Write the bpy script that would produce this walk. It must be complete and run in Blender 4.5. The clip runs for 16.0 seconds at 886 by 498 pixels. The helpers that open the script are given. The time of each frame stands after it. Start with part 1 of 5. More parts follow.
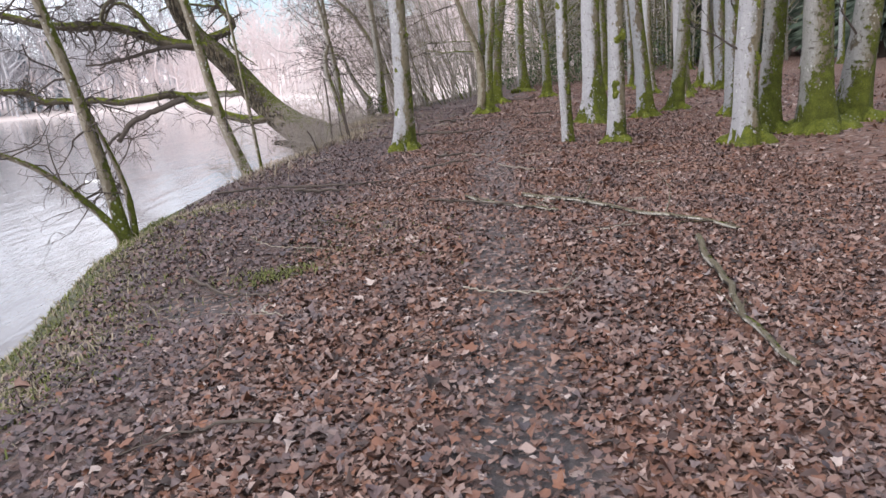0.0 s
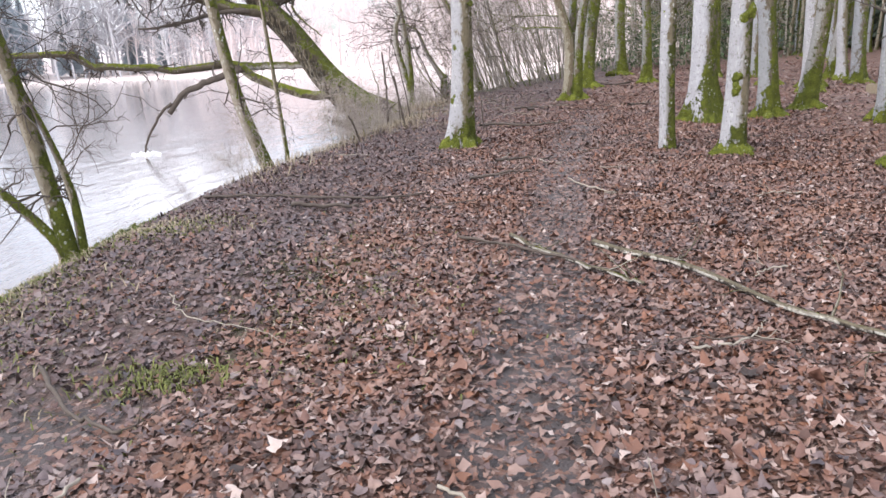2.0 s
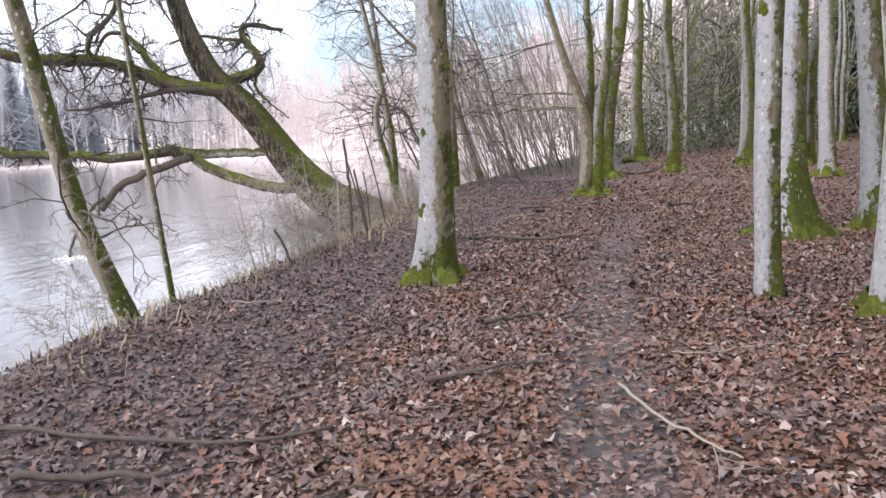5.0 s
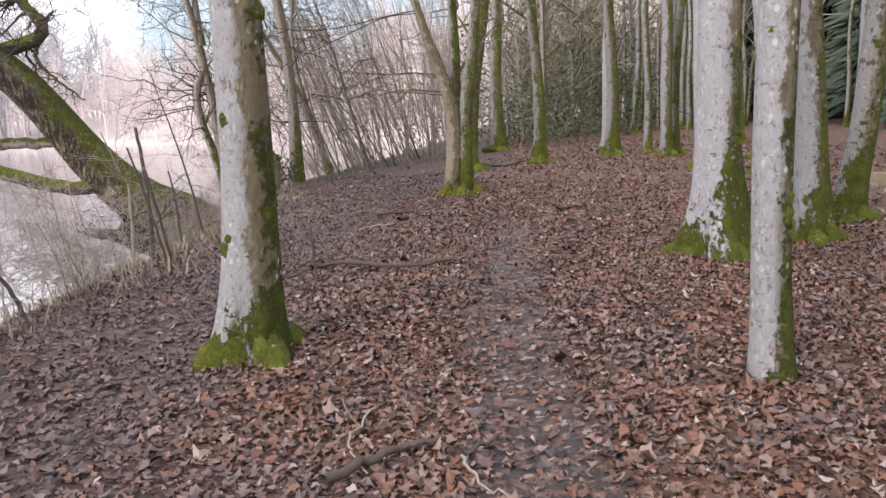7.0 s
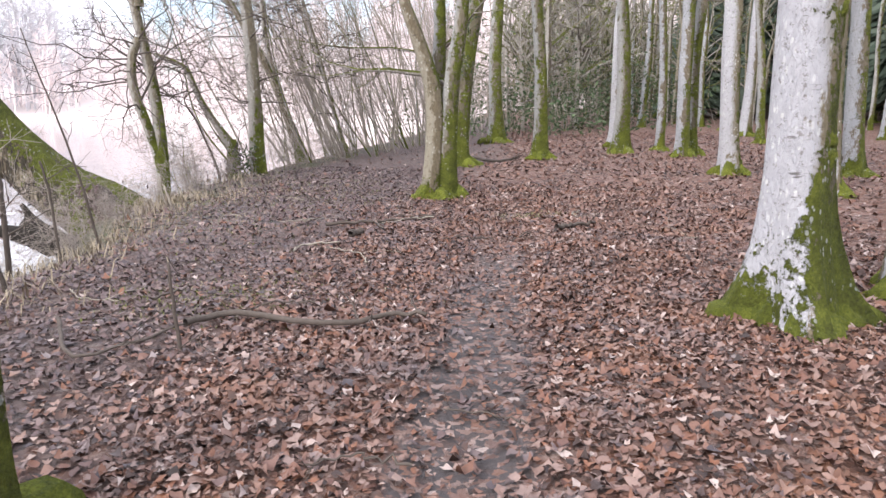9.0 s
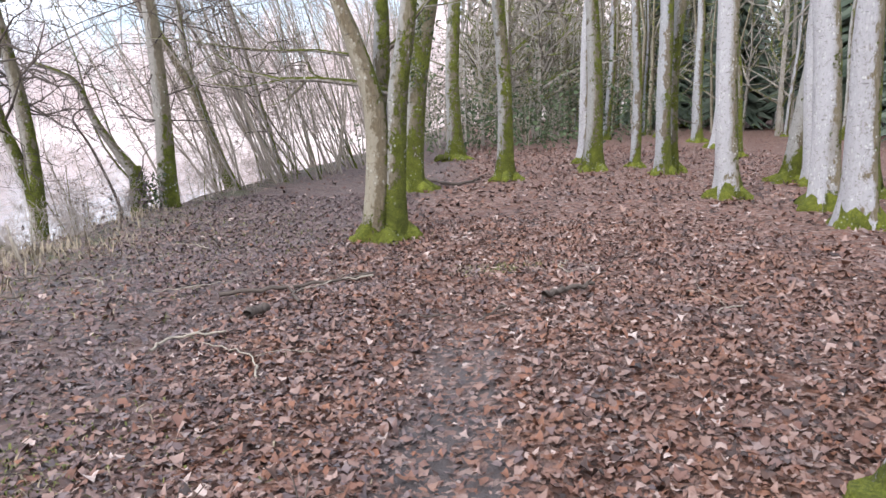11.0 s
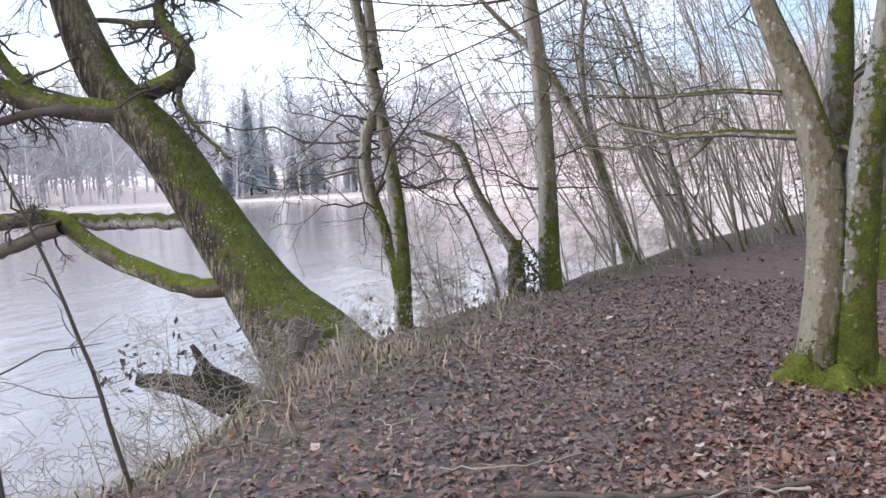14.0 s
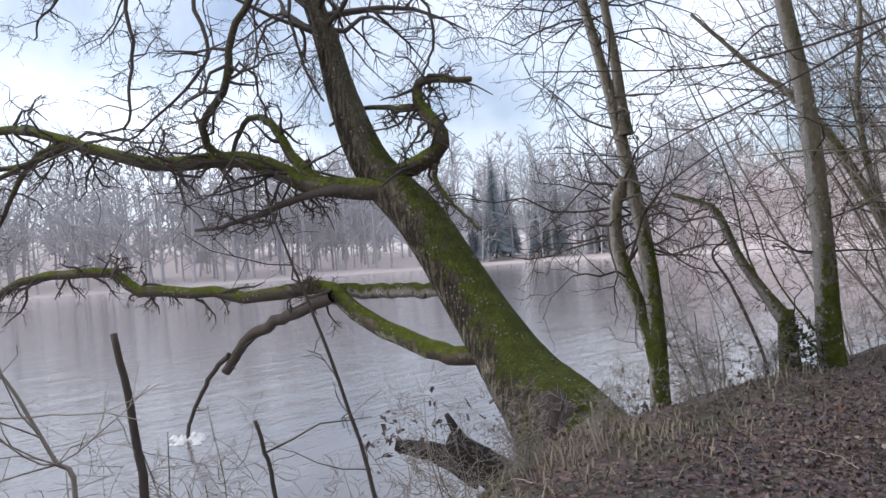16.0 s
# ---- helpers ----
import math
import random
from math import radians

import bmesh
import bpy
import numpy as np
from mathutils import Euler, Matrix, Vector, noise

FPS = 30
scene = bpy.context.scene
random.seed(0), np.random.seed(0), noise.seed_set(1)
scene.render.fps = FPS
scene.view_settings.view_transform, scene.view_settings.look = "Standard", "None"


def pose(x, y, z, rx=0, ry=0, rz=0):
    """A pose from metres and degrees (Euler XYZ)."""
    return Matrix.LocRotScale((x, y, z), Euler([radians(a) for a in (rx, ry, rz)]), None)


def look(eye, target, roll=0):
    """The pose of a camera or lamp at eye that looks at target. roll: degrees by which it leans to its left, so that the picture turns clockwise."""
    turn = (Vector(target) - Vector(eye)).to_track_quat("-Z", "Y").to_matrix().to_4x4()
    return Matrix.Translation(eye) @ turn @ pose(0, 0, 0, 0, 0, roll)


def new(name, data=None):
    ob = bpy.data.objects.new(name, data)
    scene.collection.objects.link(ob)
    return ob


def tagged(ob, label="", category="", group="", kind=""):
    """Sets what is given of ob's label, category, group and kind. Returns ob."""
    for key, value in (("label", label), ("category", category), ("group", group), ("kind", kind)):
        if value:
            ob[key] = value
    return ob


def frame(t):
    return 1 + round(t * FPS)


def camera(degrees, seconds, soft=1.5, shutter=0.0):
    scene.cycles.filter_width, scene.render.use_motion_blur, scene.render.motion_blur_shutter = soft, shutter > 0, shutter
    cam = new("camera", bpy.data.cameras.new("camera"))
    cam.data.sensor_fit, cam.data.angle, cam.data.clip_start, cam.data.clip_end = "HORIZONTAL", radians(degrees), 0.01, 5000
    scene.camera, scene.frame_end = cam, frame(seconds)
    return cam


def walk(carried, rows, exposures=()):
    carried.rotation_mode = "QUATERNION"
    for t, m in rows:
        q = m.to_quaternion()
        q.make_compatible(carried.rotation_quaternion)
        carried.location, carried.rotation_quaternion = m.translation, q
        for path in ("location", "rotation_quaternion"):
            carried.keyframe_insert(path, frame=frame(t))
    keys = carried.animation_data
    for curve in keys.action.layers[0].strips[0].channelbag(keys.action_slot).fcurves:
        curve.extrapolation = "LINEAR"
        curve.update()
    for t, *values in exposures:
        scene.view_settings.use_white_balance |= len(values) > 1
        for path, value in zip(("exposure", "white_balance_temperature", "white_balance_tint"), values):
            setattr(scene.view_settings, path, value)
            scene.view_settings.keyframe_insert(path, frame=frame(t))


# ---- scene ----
# ---------------------------------------------------------------- camera and walk
cam = camera(61.74, 16.0, soft=1.5)
PATH = [
    (0.0, pose(-0.000, 0.000, 1.514, 76.37, 4.60, -1.09)),
    (0.5, pose(0.246, 0.613, 1.490, 75.77, 2.96, -0.48)),
    (1.0, pose(0.360, 1.237, 1.467, 74.77, 2.21, 0.53)),
    (1.5, pose(0.389, 1.950, 1.502, 75.00, 2.99, 3.01)),
    (2.0, pose(0.458, 2.666, 1.529, 75.00, 2.55, 6.20)),
    (2.5, pose(0.423, 3.410, 1.539, 75.24, 3.39, 4.00)),
    (3.0, pose(0.485, 4.086, 1.512, 77.13, 3.94, 4.32)),
    (3.5, pose(0.510, 4.719, 1.524, 79.34, 2.25, 3.39)),
    (4.0, pose(0.477, 5.301, 1.551, 80.33, 1.83, 2.56)),
    (4.2, pose(0.511, 5.588, 1.534, 81.07, 1.78, 3.59)),
    (6.3, pose(0.266, 8.665, 1.582, 81.07, 3.22, 8.19)),
    (6.5, pose(0.252, 8.905, 1.602, 80.41, 3.19, 3.01)),
    (7.0, pose(0.353, 9.429, 1.544, 79.74, 2.19, -4.45)),
    (7.5, pose(0.558, 10.013, 1.561, 78.56, 0.74, -7.40)),
    (8.0, pose(0.661, 10.614, 1.598, 78.47, 0.24, -9.41)),
    (8.5, pose(0.789, 11.198, 1.565, 78.57, -0.32, -5.50)),
    (9.0, pose(0.884, 11.758, 1.532, 78.71, 0.09, -4.21)),
    (9.5, pose(0.956, 12.397, 1.545, 78.74, 1.59, -6.59)),
    (9.7, pose(1.024, 12.699, 1.500, 80.14, 1.76, -7.42)),
    (11.8, pose(1.276, 14.831, 1.636, 79.36, 0.50, -7.19)),
    (12.0, pose(1.310, 15.031, 1.644, 79.44, 1.22, -7.47)),
    (12.5, pose(1.440, 15.664, 1.643, 81.18, 2.00, 0.04)),
    (13.0, pose(1.432, 16.163, 1.640, 81.41, 1.79, 7.01)),
    (13.5, pose(1.406, 16.551, 1.680, 82.77, 2.92, 16.76)),
    (14.0, pose(1.307, 16.777, 1.732, 84.48, 2.54, 24.68)),
    (14.5, pose(1.190, 16.833, 1.825, 86.49, 3.04, 29.02)),
    (15.0, pose(1.163, 16.853, 1.829, 88.05, 3.15, 33.19)),
    (15.5, pose(1.172, 16.857, 1.829, 89.32, 3.56, 38.26)),
    (16.0, pose(1.164, 16.849, 1.828, 90.26, 3.91, 43.23)),
]
walk(cam, PATH, [(0, 0.50, 6050, 11), (1.5, 0.85, 6050, 11), (3.0, 0.98, 6000, 11), (4.2, 0.85, 6000, 11), (6.5, 0.50, 6250, 12), (7.0, 0.55, 6350, 13), (8.0, 0.85, 6350, 12), (9.0, 1.15, 6100, 12),
                 (12.0, 1.05, 5900, 11), (12.5, 1.2, 5850, 11), (13.4, 1.1, 5800, 10), (14.0, 0.70, 5800, 10), (14.6, 0.28, 5800, 10), (15.5, 0.0, 5780, 9), (16.0, -0.12, 5780, 9)])

# ---------------------------------------------------------------- sky and sun
SUN_UP, SUN_ROT = 36.0, 224.0      # degrees; rotation clockwise from +y
sky_world = bpy.data.worlds.new("sky")
scene.world = sky_world
sky_world.use_nodes = True
wn = sky_world.node_tree
wn.nodes.clear()
w_out = wn.nodes.new("ShaderNodeOutputWorld")
w_bg = wn.nodes.new("ShaderNodeBackground")
w_sky = wn.nodes.new("ShaderNodeTexSky")
w_sky.sky_type = "NISHITA"
w_sky.sun_disc = False
w_sky.sun_elevation = radians(SUN_UP)
w_sky.sun_rotation = radians(SUN_ROT)
w_sky.air_density, w_sky.dust_density, w_sky.ozone_density = 1.0, 2.5, 1.5
w_bg.inputs["Strength"].default_value = 0.15
w_co = wn.nodes.new("ShaderNodeTexCoord")
w_no = wn.nodes.new("ShaderNodeTexNoise")      # thin broken cloud over the whole sky
w_no.inputs["Scale"].default_value, w_no.inputs["Detail"].default_value = 2.2, 6.0
w_ra = wn.nodes.new("ShaderNodeMapRange")
w_ra.inputs[1].default_value, w_ra.inputs[2].default_value, w_ra.inputs[3].default_value, w_ra.inputs[4].default_value = 0.38, 0.60, 0.12, 0.95
w_mx = wn.nodes.new("ShaderNodeMix")
w_mx.data_type = "RGBA"
w_mx.inputs[7].default_value = (10.5, 10.4, 10.7, 1)
wn.links.new(w_co.outputs["Generated"], w_no.inputs["Vector"])
wn.links.new(w_no.outputs["Fac"], w_ra.inputs[0])
wn.links.new(w_ra.outputs[0], w_mx.inputs[0])
wn.links.new(w_sky.outputs[0], w_mx.inputs[6])
wn.links.new(w_mx.outputs[2], w_bg.inputs["Color"])
wn.links.new(w_bg.outputs[0], w_out.inputs["Surface"])
sun_data = bpy.data.lights.new("sun", "SUN")
sun_data.energy, sun_data.angle, sun_data.color = 1.5, radians(16), (1.0, 0.94, 0.87)
sun = new("sun", sun_data)
_a, _e = radians(SUN_ROT), radians(SUN_UP)
sun.matrix_world = look((math.sin(_a) * math.cos(_e) * 50, math.cos(_a) * math.cos(_e) * 50, math.sin(_e) * 50), (0, 0, 0))
tagged(sun, kind="structure")


# ---------------------------------------------------------------- materials
class Nodes:
    """A short hand for a node material."""

    def __init__(self, name):
        self.m = bpy.data.materials.new(name)
        self.m.use_nodes = True
        self.t = self.m.node_tree
        self.t.nodes.clear()
        self.out = self.add("ShaderNodeOutputMaterial")
        self.b = self.add("ShaderNodeBsdfPrincipled")
        self.link(self.b.outputs[0], self.out.inputs["Surface"])
        self.geo = self.add("ShaderNodeNewGeometry")

    def add(self, kind, **props):
        n = self.t.nodes.new(kind)
        for k, v in props.items():
            setattr(n, k, v)
        return n

    def link(self, a, b):
        self.t.links.new(a, b)

    def put(self, sock, v):
        if isinstance(v, bpy.types.NodeSocket):
            self.link(v, sock)
        else:
            sock.default_value = v

    def math(self, op, a, b=0.0, clamp=False):
        n = self.add("ShaderNodeMath", operation=op, use_clamp=clamp)
        self.put(n.inputs[0], a)
        self.put(n.inputs[1], b)
        return n.outputs[0]

    def dot(self, a, v):
        n = self.add("ShaderNodeVectorMath", operation="DOT_PRODUCT")
        self.put(n.inputs[0], a)
        n.inputs[1].default_value = v
        return n.outputs["Value"]

    def scaled(self, v):
        n = self.add("ShaderNodeVectorMath", operation="MULTIPLY")
        self.link(self.geo.outputs["Position"], n.inputs[0])
        n.inputs[1].default_value = v
        return n.outputs[0]

    def noise(self, scale, detail=4.0, rough=0.6, vec=None):
        n = self.add("ShaderNodeTexNoise")
        n.inputs["Scale"].default_value = scale
        n.inputs["Detail"].default_value = detail
        n.inputs["Roughness"].default_value = rough
        self.link(vec if vec is not None else self.geo.outputs["Position"], n.inputs["Vector"])
        return n.outputs["Fac"]

    def voronoi(self, scale, vec=None, out="Color"):
        n = self.add("ShaderNodeTexVoronoi")
        n.inputs["Scale"].default_value = scale
        self.link(vec if vec is not None else self.geo.outputs["Position"], n.inputs["Vector"])
        return n.outputs[out]

    def steps(self, fac, stops, constant=False):
        n = self.add("ShaderNodeValToRGB")
        r = n.color_ramp
        if constant:
            r.interpolation = "CONSTANT"
        while len(r.elements) < len(stops):
            r.elements.new(0.5)
        for e, (p, c) in zip(r.elements, stops):
            e.position = p
            e.color = (*c, 1) if len(c) == 3 else c
        self.put(n.inputs[0], fac)
        return n.outputs[0]

    def ramp(self, fac, lo, hi):
        n = self.add("ShaderNodeMapRange", interpolation_type="SMOOTHSTEP")
        self.put(n.inputs[0], fac)
        n.inputs[1].default_value, n.inputs[2].default_value = lo, hi
        return n.outputs[0]

    def mix(self, fac, a, b):
        n = self.add("ShaderNodeMix", data_type="RGBA")
        self.put(n.inputs[0], fac)
        self.put(n.inputs[6], a if isinstance(a, bpy.types.NodeSocket) else (*a, 1))
        self.put(n.inputs[7], b if isinstance(b, bpy.types.NodeSocket) else (*b, 1))
        return n.outputs[2]

    def bump(self, h, strength=0.5, dist=0.02):
        n = self.add("ShaderNodeBump")
        n.inputs["Strength"].default_value, n.inputs["Distance"].default_value = strength, dist
        self.link(h, n.inputs["Height"])
        self.link(n.outputs[0], self.b.inputs["Normal"])

    def done(self, colour, rough=0.9, spec=0.3):
        self.put(self.b.inputs["Base Color"], colour if isinstance(colour, bpy.types.NodeSocket) else (*colour, 1))
        self.put(self.b.inputs["Roughness"], rough)
        self.b.inputs["Specular IOR Level"].default_value = spec
        return self.m


def bark(name, pale, moss, low=0.9, lush=1.0, dark=(0.10, 0.085, 0.06), light=(0.31, 0.31, 0.315), side=(0.85, -0.15, 0.45), furrow=0.0):
    """Bark: pale lichen over grey-brown, the lit side painted paler, with moss on one side and round the foot."""
    n = Nodes(name)
    p = n.geo.outputs["Position"]
    sep = n.add("ShaderNodeSeparateXYZ")
    n.link(p, sep.inputs[0])
    stretch = n.scaled((1.0, 1.0, 0.35))
    fine = n.noise(38, 5, 0.7, stretch)
    patch = n.noise(5.5, 5, 0.65, n.scaled((1, 1, 0.6)))
    big = n.noise(2.1, 4, 0.6)
    # Light put into the colour: lichen tone is paler where normals face the sun.
    sunward = n.dot(n.geo.outputs["Normal"], (-0.8, -0.35, 0.0))
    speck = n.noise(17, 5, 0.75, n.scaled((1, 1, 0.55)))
    lich_lit = n.math("ADD", n.math("MULTIPLY", sunward, 0.75), n.math("MULTIPLY", n.math("SUBTRACT", patch, 0.5), 1.5))
    lich_lit = n.math("ADD", lich_lit, n.math("ADD", n.math("MULTIPLY", n.math("SUBTRACT", speck, 0.5), 1.1), n.math("MULTIPLY", n.math("SUBTRACT", big, 0.5), 1.0)))
    lich_lit = n.ramp(n.math("ADD", lich_lit, pale), 0.34, 0.54)
    base = n.mix(fine, tuple(c * 0.35 for c in dark), tuple(c * 2.2 for c in dark))
    grey = n.mix(n.math("MULTIPLY", n.math("ADD", fine, speck), 0.5), tuple(c * 0.62 for c in light), tuple(min(c * 1.28, 0.8) for c in light))
    col = n.mix(lich_lit, base, grey)
    spots = n.ramp(n.voronoi(26, stretch, "Distance"), 0.36, 0.20)
    spots = n.math("MULTIPLY", spots, n.ramp(n.noise(5.4, 3), 0.46, 0.56))
    col = n.mix(n.math("MULTIPLY", spots, min(1.0, pale * 1.3)), col, (0.66, 0.66, 0.62))
    scars = n.ramp(n.noise(9, 3, 0.6, n.scaled((0.5, 0.5, 2.6))), 0.66, 0.72)
    col = n.mix(n.math("MULTIPLY", scars, 0.7), col, (0.06, 0.05, 0.04))
    freck = n.ramp(n.noise(24, 4, 0.75), 0.565, 0.625)
    col = n.mix(n.math("MULTIPLY", freck, 0.5), col, tuple(c * 0.8 for c in dark))
    rift = n.ramp(n.noise(17, 4, 0.65, n.scaled((1.0, 1.0, 0.25))), 0.56, 0.44)
    if furrow:
        col = n.mix(n.math("MULTIPLY", rift, furrow), col, tuple(c * 0.22 for c in dark))
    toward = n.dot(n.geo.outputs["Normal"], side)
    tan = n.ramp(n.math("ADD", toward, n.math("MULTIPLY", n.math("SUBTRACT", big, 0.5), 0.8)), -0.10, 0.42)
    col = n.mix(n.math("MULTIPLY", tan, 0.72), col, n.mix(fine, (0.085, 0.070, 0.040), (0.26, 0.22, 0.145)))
    foot = n.ramp(sep.outputs["Z"], low, 0.0) if low > 0 else 0.0
    m = n.math("ADD", n.math("MULTIPLY", toward, 0.60), n.math("MULTIPLY", foot, 0.66))
    m = n.math("ADD", m, n.math("ADD", n.math("MULTIPLY", n.math("SUBTRACT", patch, 0.5), 1.5), n.math("MULTIPLY", n.math("SUBTRACT", big, 0.5), 1.2)))
    m = n.math("ADD", m, n.math("MULTIPLY", n.math("SUBTRACT", n.noise(15, 5, 0.75), 0.5), 1.6))
    mask = n.ramp(n.math("ADD", m, moss - 0.5), 0.10, 0.22)
    mosscol = n.steps(n.math("ADD", n.math("MULTIPLY", n.noise(48, 5, 0.8), 0.55), n.math("MULTIPLY", n.noise(7, 5, 0.7), 0.45)),
                      [(0.30, tuple(lush * c for c in (0.026, 0.034, 0.008))), (0.50, tuple(lush * c for c in (0.112, 0.126, 0.015))), (0.68, tuple(lush * c for c in (0.230, 0.250, 0.032)))])
    col = n.mix(mask, col, mosscol)
    discs = n.math("MULTIPLY", n.ramp(n.voronoi(19, n.scaled((1, 1, 0.8)), "Distance"), 0.30, 0.22), n.ramp(n.noise(3.7, 3), 0.53, 0.60))
    col = n.mix(n.math("MULTIPLY", discs, min(1.0, 0.35 + pale)), col, (0.62, 0.62, 0.57))
    h = n.math("ADD", n.math("MULTIPLY", fine, 0.5), n.math("MULTIPLY", n.math("MULTIPLY", n.noise(55, 4, 0.8), mask), 1.2))
    n.bump(n.math("ADD", h, n.math("ADD", n.math("SUBTRACT", n.math("MULTIPLY", patch, 0.6), n.math("MULTIPLY", rift, furrow * 1.5)), n.math("MULTIPLY", speck, 0.5))), 1.0, 0.055)
    return n.done(col, 0.88, 0.25)


def fibre(name, a, b, scale=30, rough=0.85):
    """Twigs, dead wood, straw: two tones along the grain, told apart stem by stem."""
    n = Nodes(name)
    f = n.noise(scale, 4, 0.65, n.scaled((1, 1, 0.4)))
    isl = n.geo.outputs["Random Per Island"]
    col = n.mix(n.math("ADD", n.math("MULTIPLY", f, 0.6), n.math("MULTIPLY", isl, 0.4)), a, b)
    n.bump(f, 0.5, 0.01)
    return n.done(col, rough, 0.25)


PATH_X = ((-4, 0.1), (0, 0.2), (4, 0.32), (9.5, 0.72), (14, 1.1), (18, 1.75), (22, 2.55), (26, 4.0), (32, 5.5), (60, 10.0))
BANK_X = ((-40, -1.0), (-6, -2.2), (0, -2.5), (4, -2.9), (8, -3.7), (11, -3.9), (14, -3.4), (17, -2.9), (20.5, -2.5), (23, -3.3), (25, -3.0),
          (27, -2.6), (31, -1.9), (36, -0.8), (45, 1.5), (60, 5.0), (120, 18.0))


def along(table, y):
    return np.interp(y, [p[0] for p in table], [p[1] for p in table])


WATER_Z = -0.95


def ground_z(x, y):
    """Height of the ground; works on numbers and on arrays."""
    x, y = np.asarray(x, float), np.asarray(y, float)
    d = x - along(BANK_X, y)
    base = 0.12 * np.clip((y - 5) / 10, 0, 1) - 0.05 * np.clip((y - 22) / 15, 0, 1)
    base = base + 0.035 * np.sin(x * 1.1 + 0.6 * y) * np.sin(y * 0.8 - 0.3 * x) + 0.015 * np.sin(3.1 * x - 1.7 * y) + 0.01 * np.sin(5.3 * y + 2.2 * x)
    base = base - 0.05 * np.exp(-((x - along(PATH_X, y)) / 0.30) ** 2) * (y < 22)
    hump = 0.14 * np.exp(-((d - 1.9) / 0.7) ** 2) * np.clip((11 - y) / 3, 0, 1) * 0.4
    dip = -0.16 * np.exp(-(((x + 1.9) / 0.9) ** 2 + ((y - 5.6) / 0.9) ** 2))
    base = base + hump + dip
    s = np.clip((1.3 - d) / 1.3, 0, 1)
    slope = -0.28 * s * s
    t = np.clip(-d / 1.15, 0, 1)
    fall = -1.15 * (t * t * (3 - 2 * t))
    deep = -1.2 * np.clip((-d - 1.1) / 3, 0, 1)
    rise = 0.010 * np.clip(y - 40, 0, None) + 0.02 * np.clip(x - 14, 0, None)
    return base + slope + fall + deep + np.where(d > 0, rise, 0)


def ground_material():
    n = Nodes("leaf_strewn_earth")
    sep = n.add("ShaderNodeSeparateXYZ")
    n.link(n.geo.outputs["Position"], sep.inputs[0])
    flat = n.scaled((1, 1, 0.6))
    warp = n.add("ShaderNodeVectorMath", operation="ADD")
    wob = n.add("ShaderNodeTexNoise")
    wob.inputs["Scale"].default_value = 14
    n.link(flat, wob.inputs["Vector"])
    sc = n.add("ShaderNodeVectorMath", operation="SCALE")
    n.link(wob.outputs["Color"], sc.inputs[0])
    sc.inputs["Scale"].default_value = 0.09
    n.link(flat, warp.inputs[0])
    n.link(sc.outputs[0], warp.inputs[1])
    cell = n.add("ShaderNodeSeparateColor")
    n.link(n.voronoi(15, warp.outputs[0]), cell.inputs[0])
    cell2 = n.add("ShaderNodeSeparateColor")
    n.link(n.voronoi(27, warp.outputs[0]), cell2.inputs[0])
    litter = n.steps(cell.outputs[0], LITTER)
    litter = n.mix(0.4, litter, n.steps(cell2.outputs[1], LITTER))
    fine = n.noise(60, 5, 0.7)
    mud = n.mix(fine, (0.030, 0.024, 0.023), (0.105, 0.086, 0.082))
    mud = n.mix(n.ramp(n.math("ADD", cell2.outputs[2], n.math("MULTIPLY", n.math("SUBTRACT", n.noise(9, 3), 0.5), 1.2)), 0.50, 0.62), mud, n.mix(0.35, n.steps(cell2.outputs[0], LITTER), (0.15, 0.12, 0.11)))
    big = n.noise(1.3, 4, 0.6)
    mid = n.noise(6, 4, 0.6)
    att = n.add("ShaderNodeAttribute", attribute_name="kind_of_ground")
    ch = n.add("ShaderNodeSeparateColor")
    n.link(att.outputs["Color"], ch.inputs[0])
    bare = n.ramp(n.math("ADD", ch.outputs[0], n.math("MULTIPLY", n.math("SUBTRACT", mid, 0.5), 1.1)), 0.30, 0.75)
    litter = n.mix(n.math("MULTIPLY", ch.outputs[2], 0.55), litter, (0.095, 0.086, 0.086))
    litter = n.mix(0.28, litter, (0.030, 0.020, 0.016))
    col = n.mix(bare, litter, mud)
    green = n.ramp(n.math("ADD", ch.outputs[1], n.math("ADD", n.math("MULTIPLY", n.math("SUBTRACT", big, 0.5), 0.9), n.math("MULTIPLY", n.math("SUBTRACT", mid, 0.5), 0.8))), 0.40, 0.80)
    grass = n.mix(fine, (0.026, 0.032, 0.013), (0.115, 0.108, 0.060))
    col = n.mix(green, col, grass)
    h = n.math("ADD", n.math("MULTIPLY", cell.outputs[1], 0.8), fine)
    n.bump(h, 0.8, 0.025)
    rough = n.math("SUBTRACT", 0.85, n.math("MULTIPLY", bare, 0.25))
    return n.done(col, rough, 0.35)


LITTER = [(0.0, (0.016, 0.010, 0.008)), (0.18, (0.066, 0.031, 0.022)), (0.32, (0.225, 0.092, 0.047)), (0.44, (0.125, 0.060, 0.045)), (0.58, (0.205, 0.104, 0.072)),
          (0.76, (0.225, 0.145, 0.118)), (0.94, (0.32, 0.215, 0.175)), (1.0, (0.52, 0.42, 0.37))]


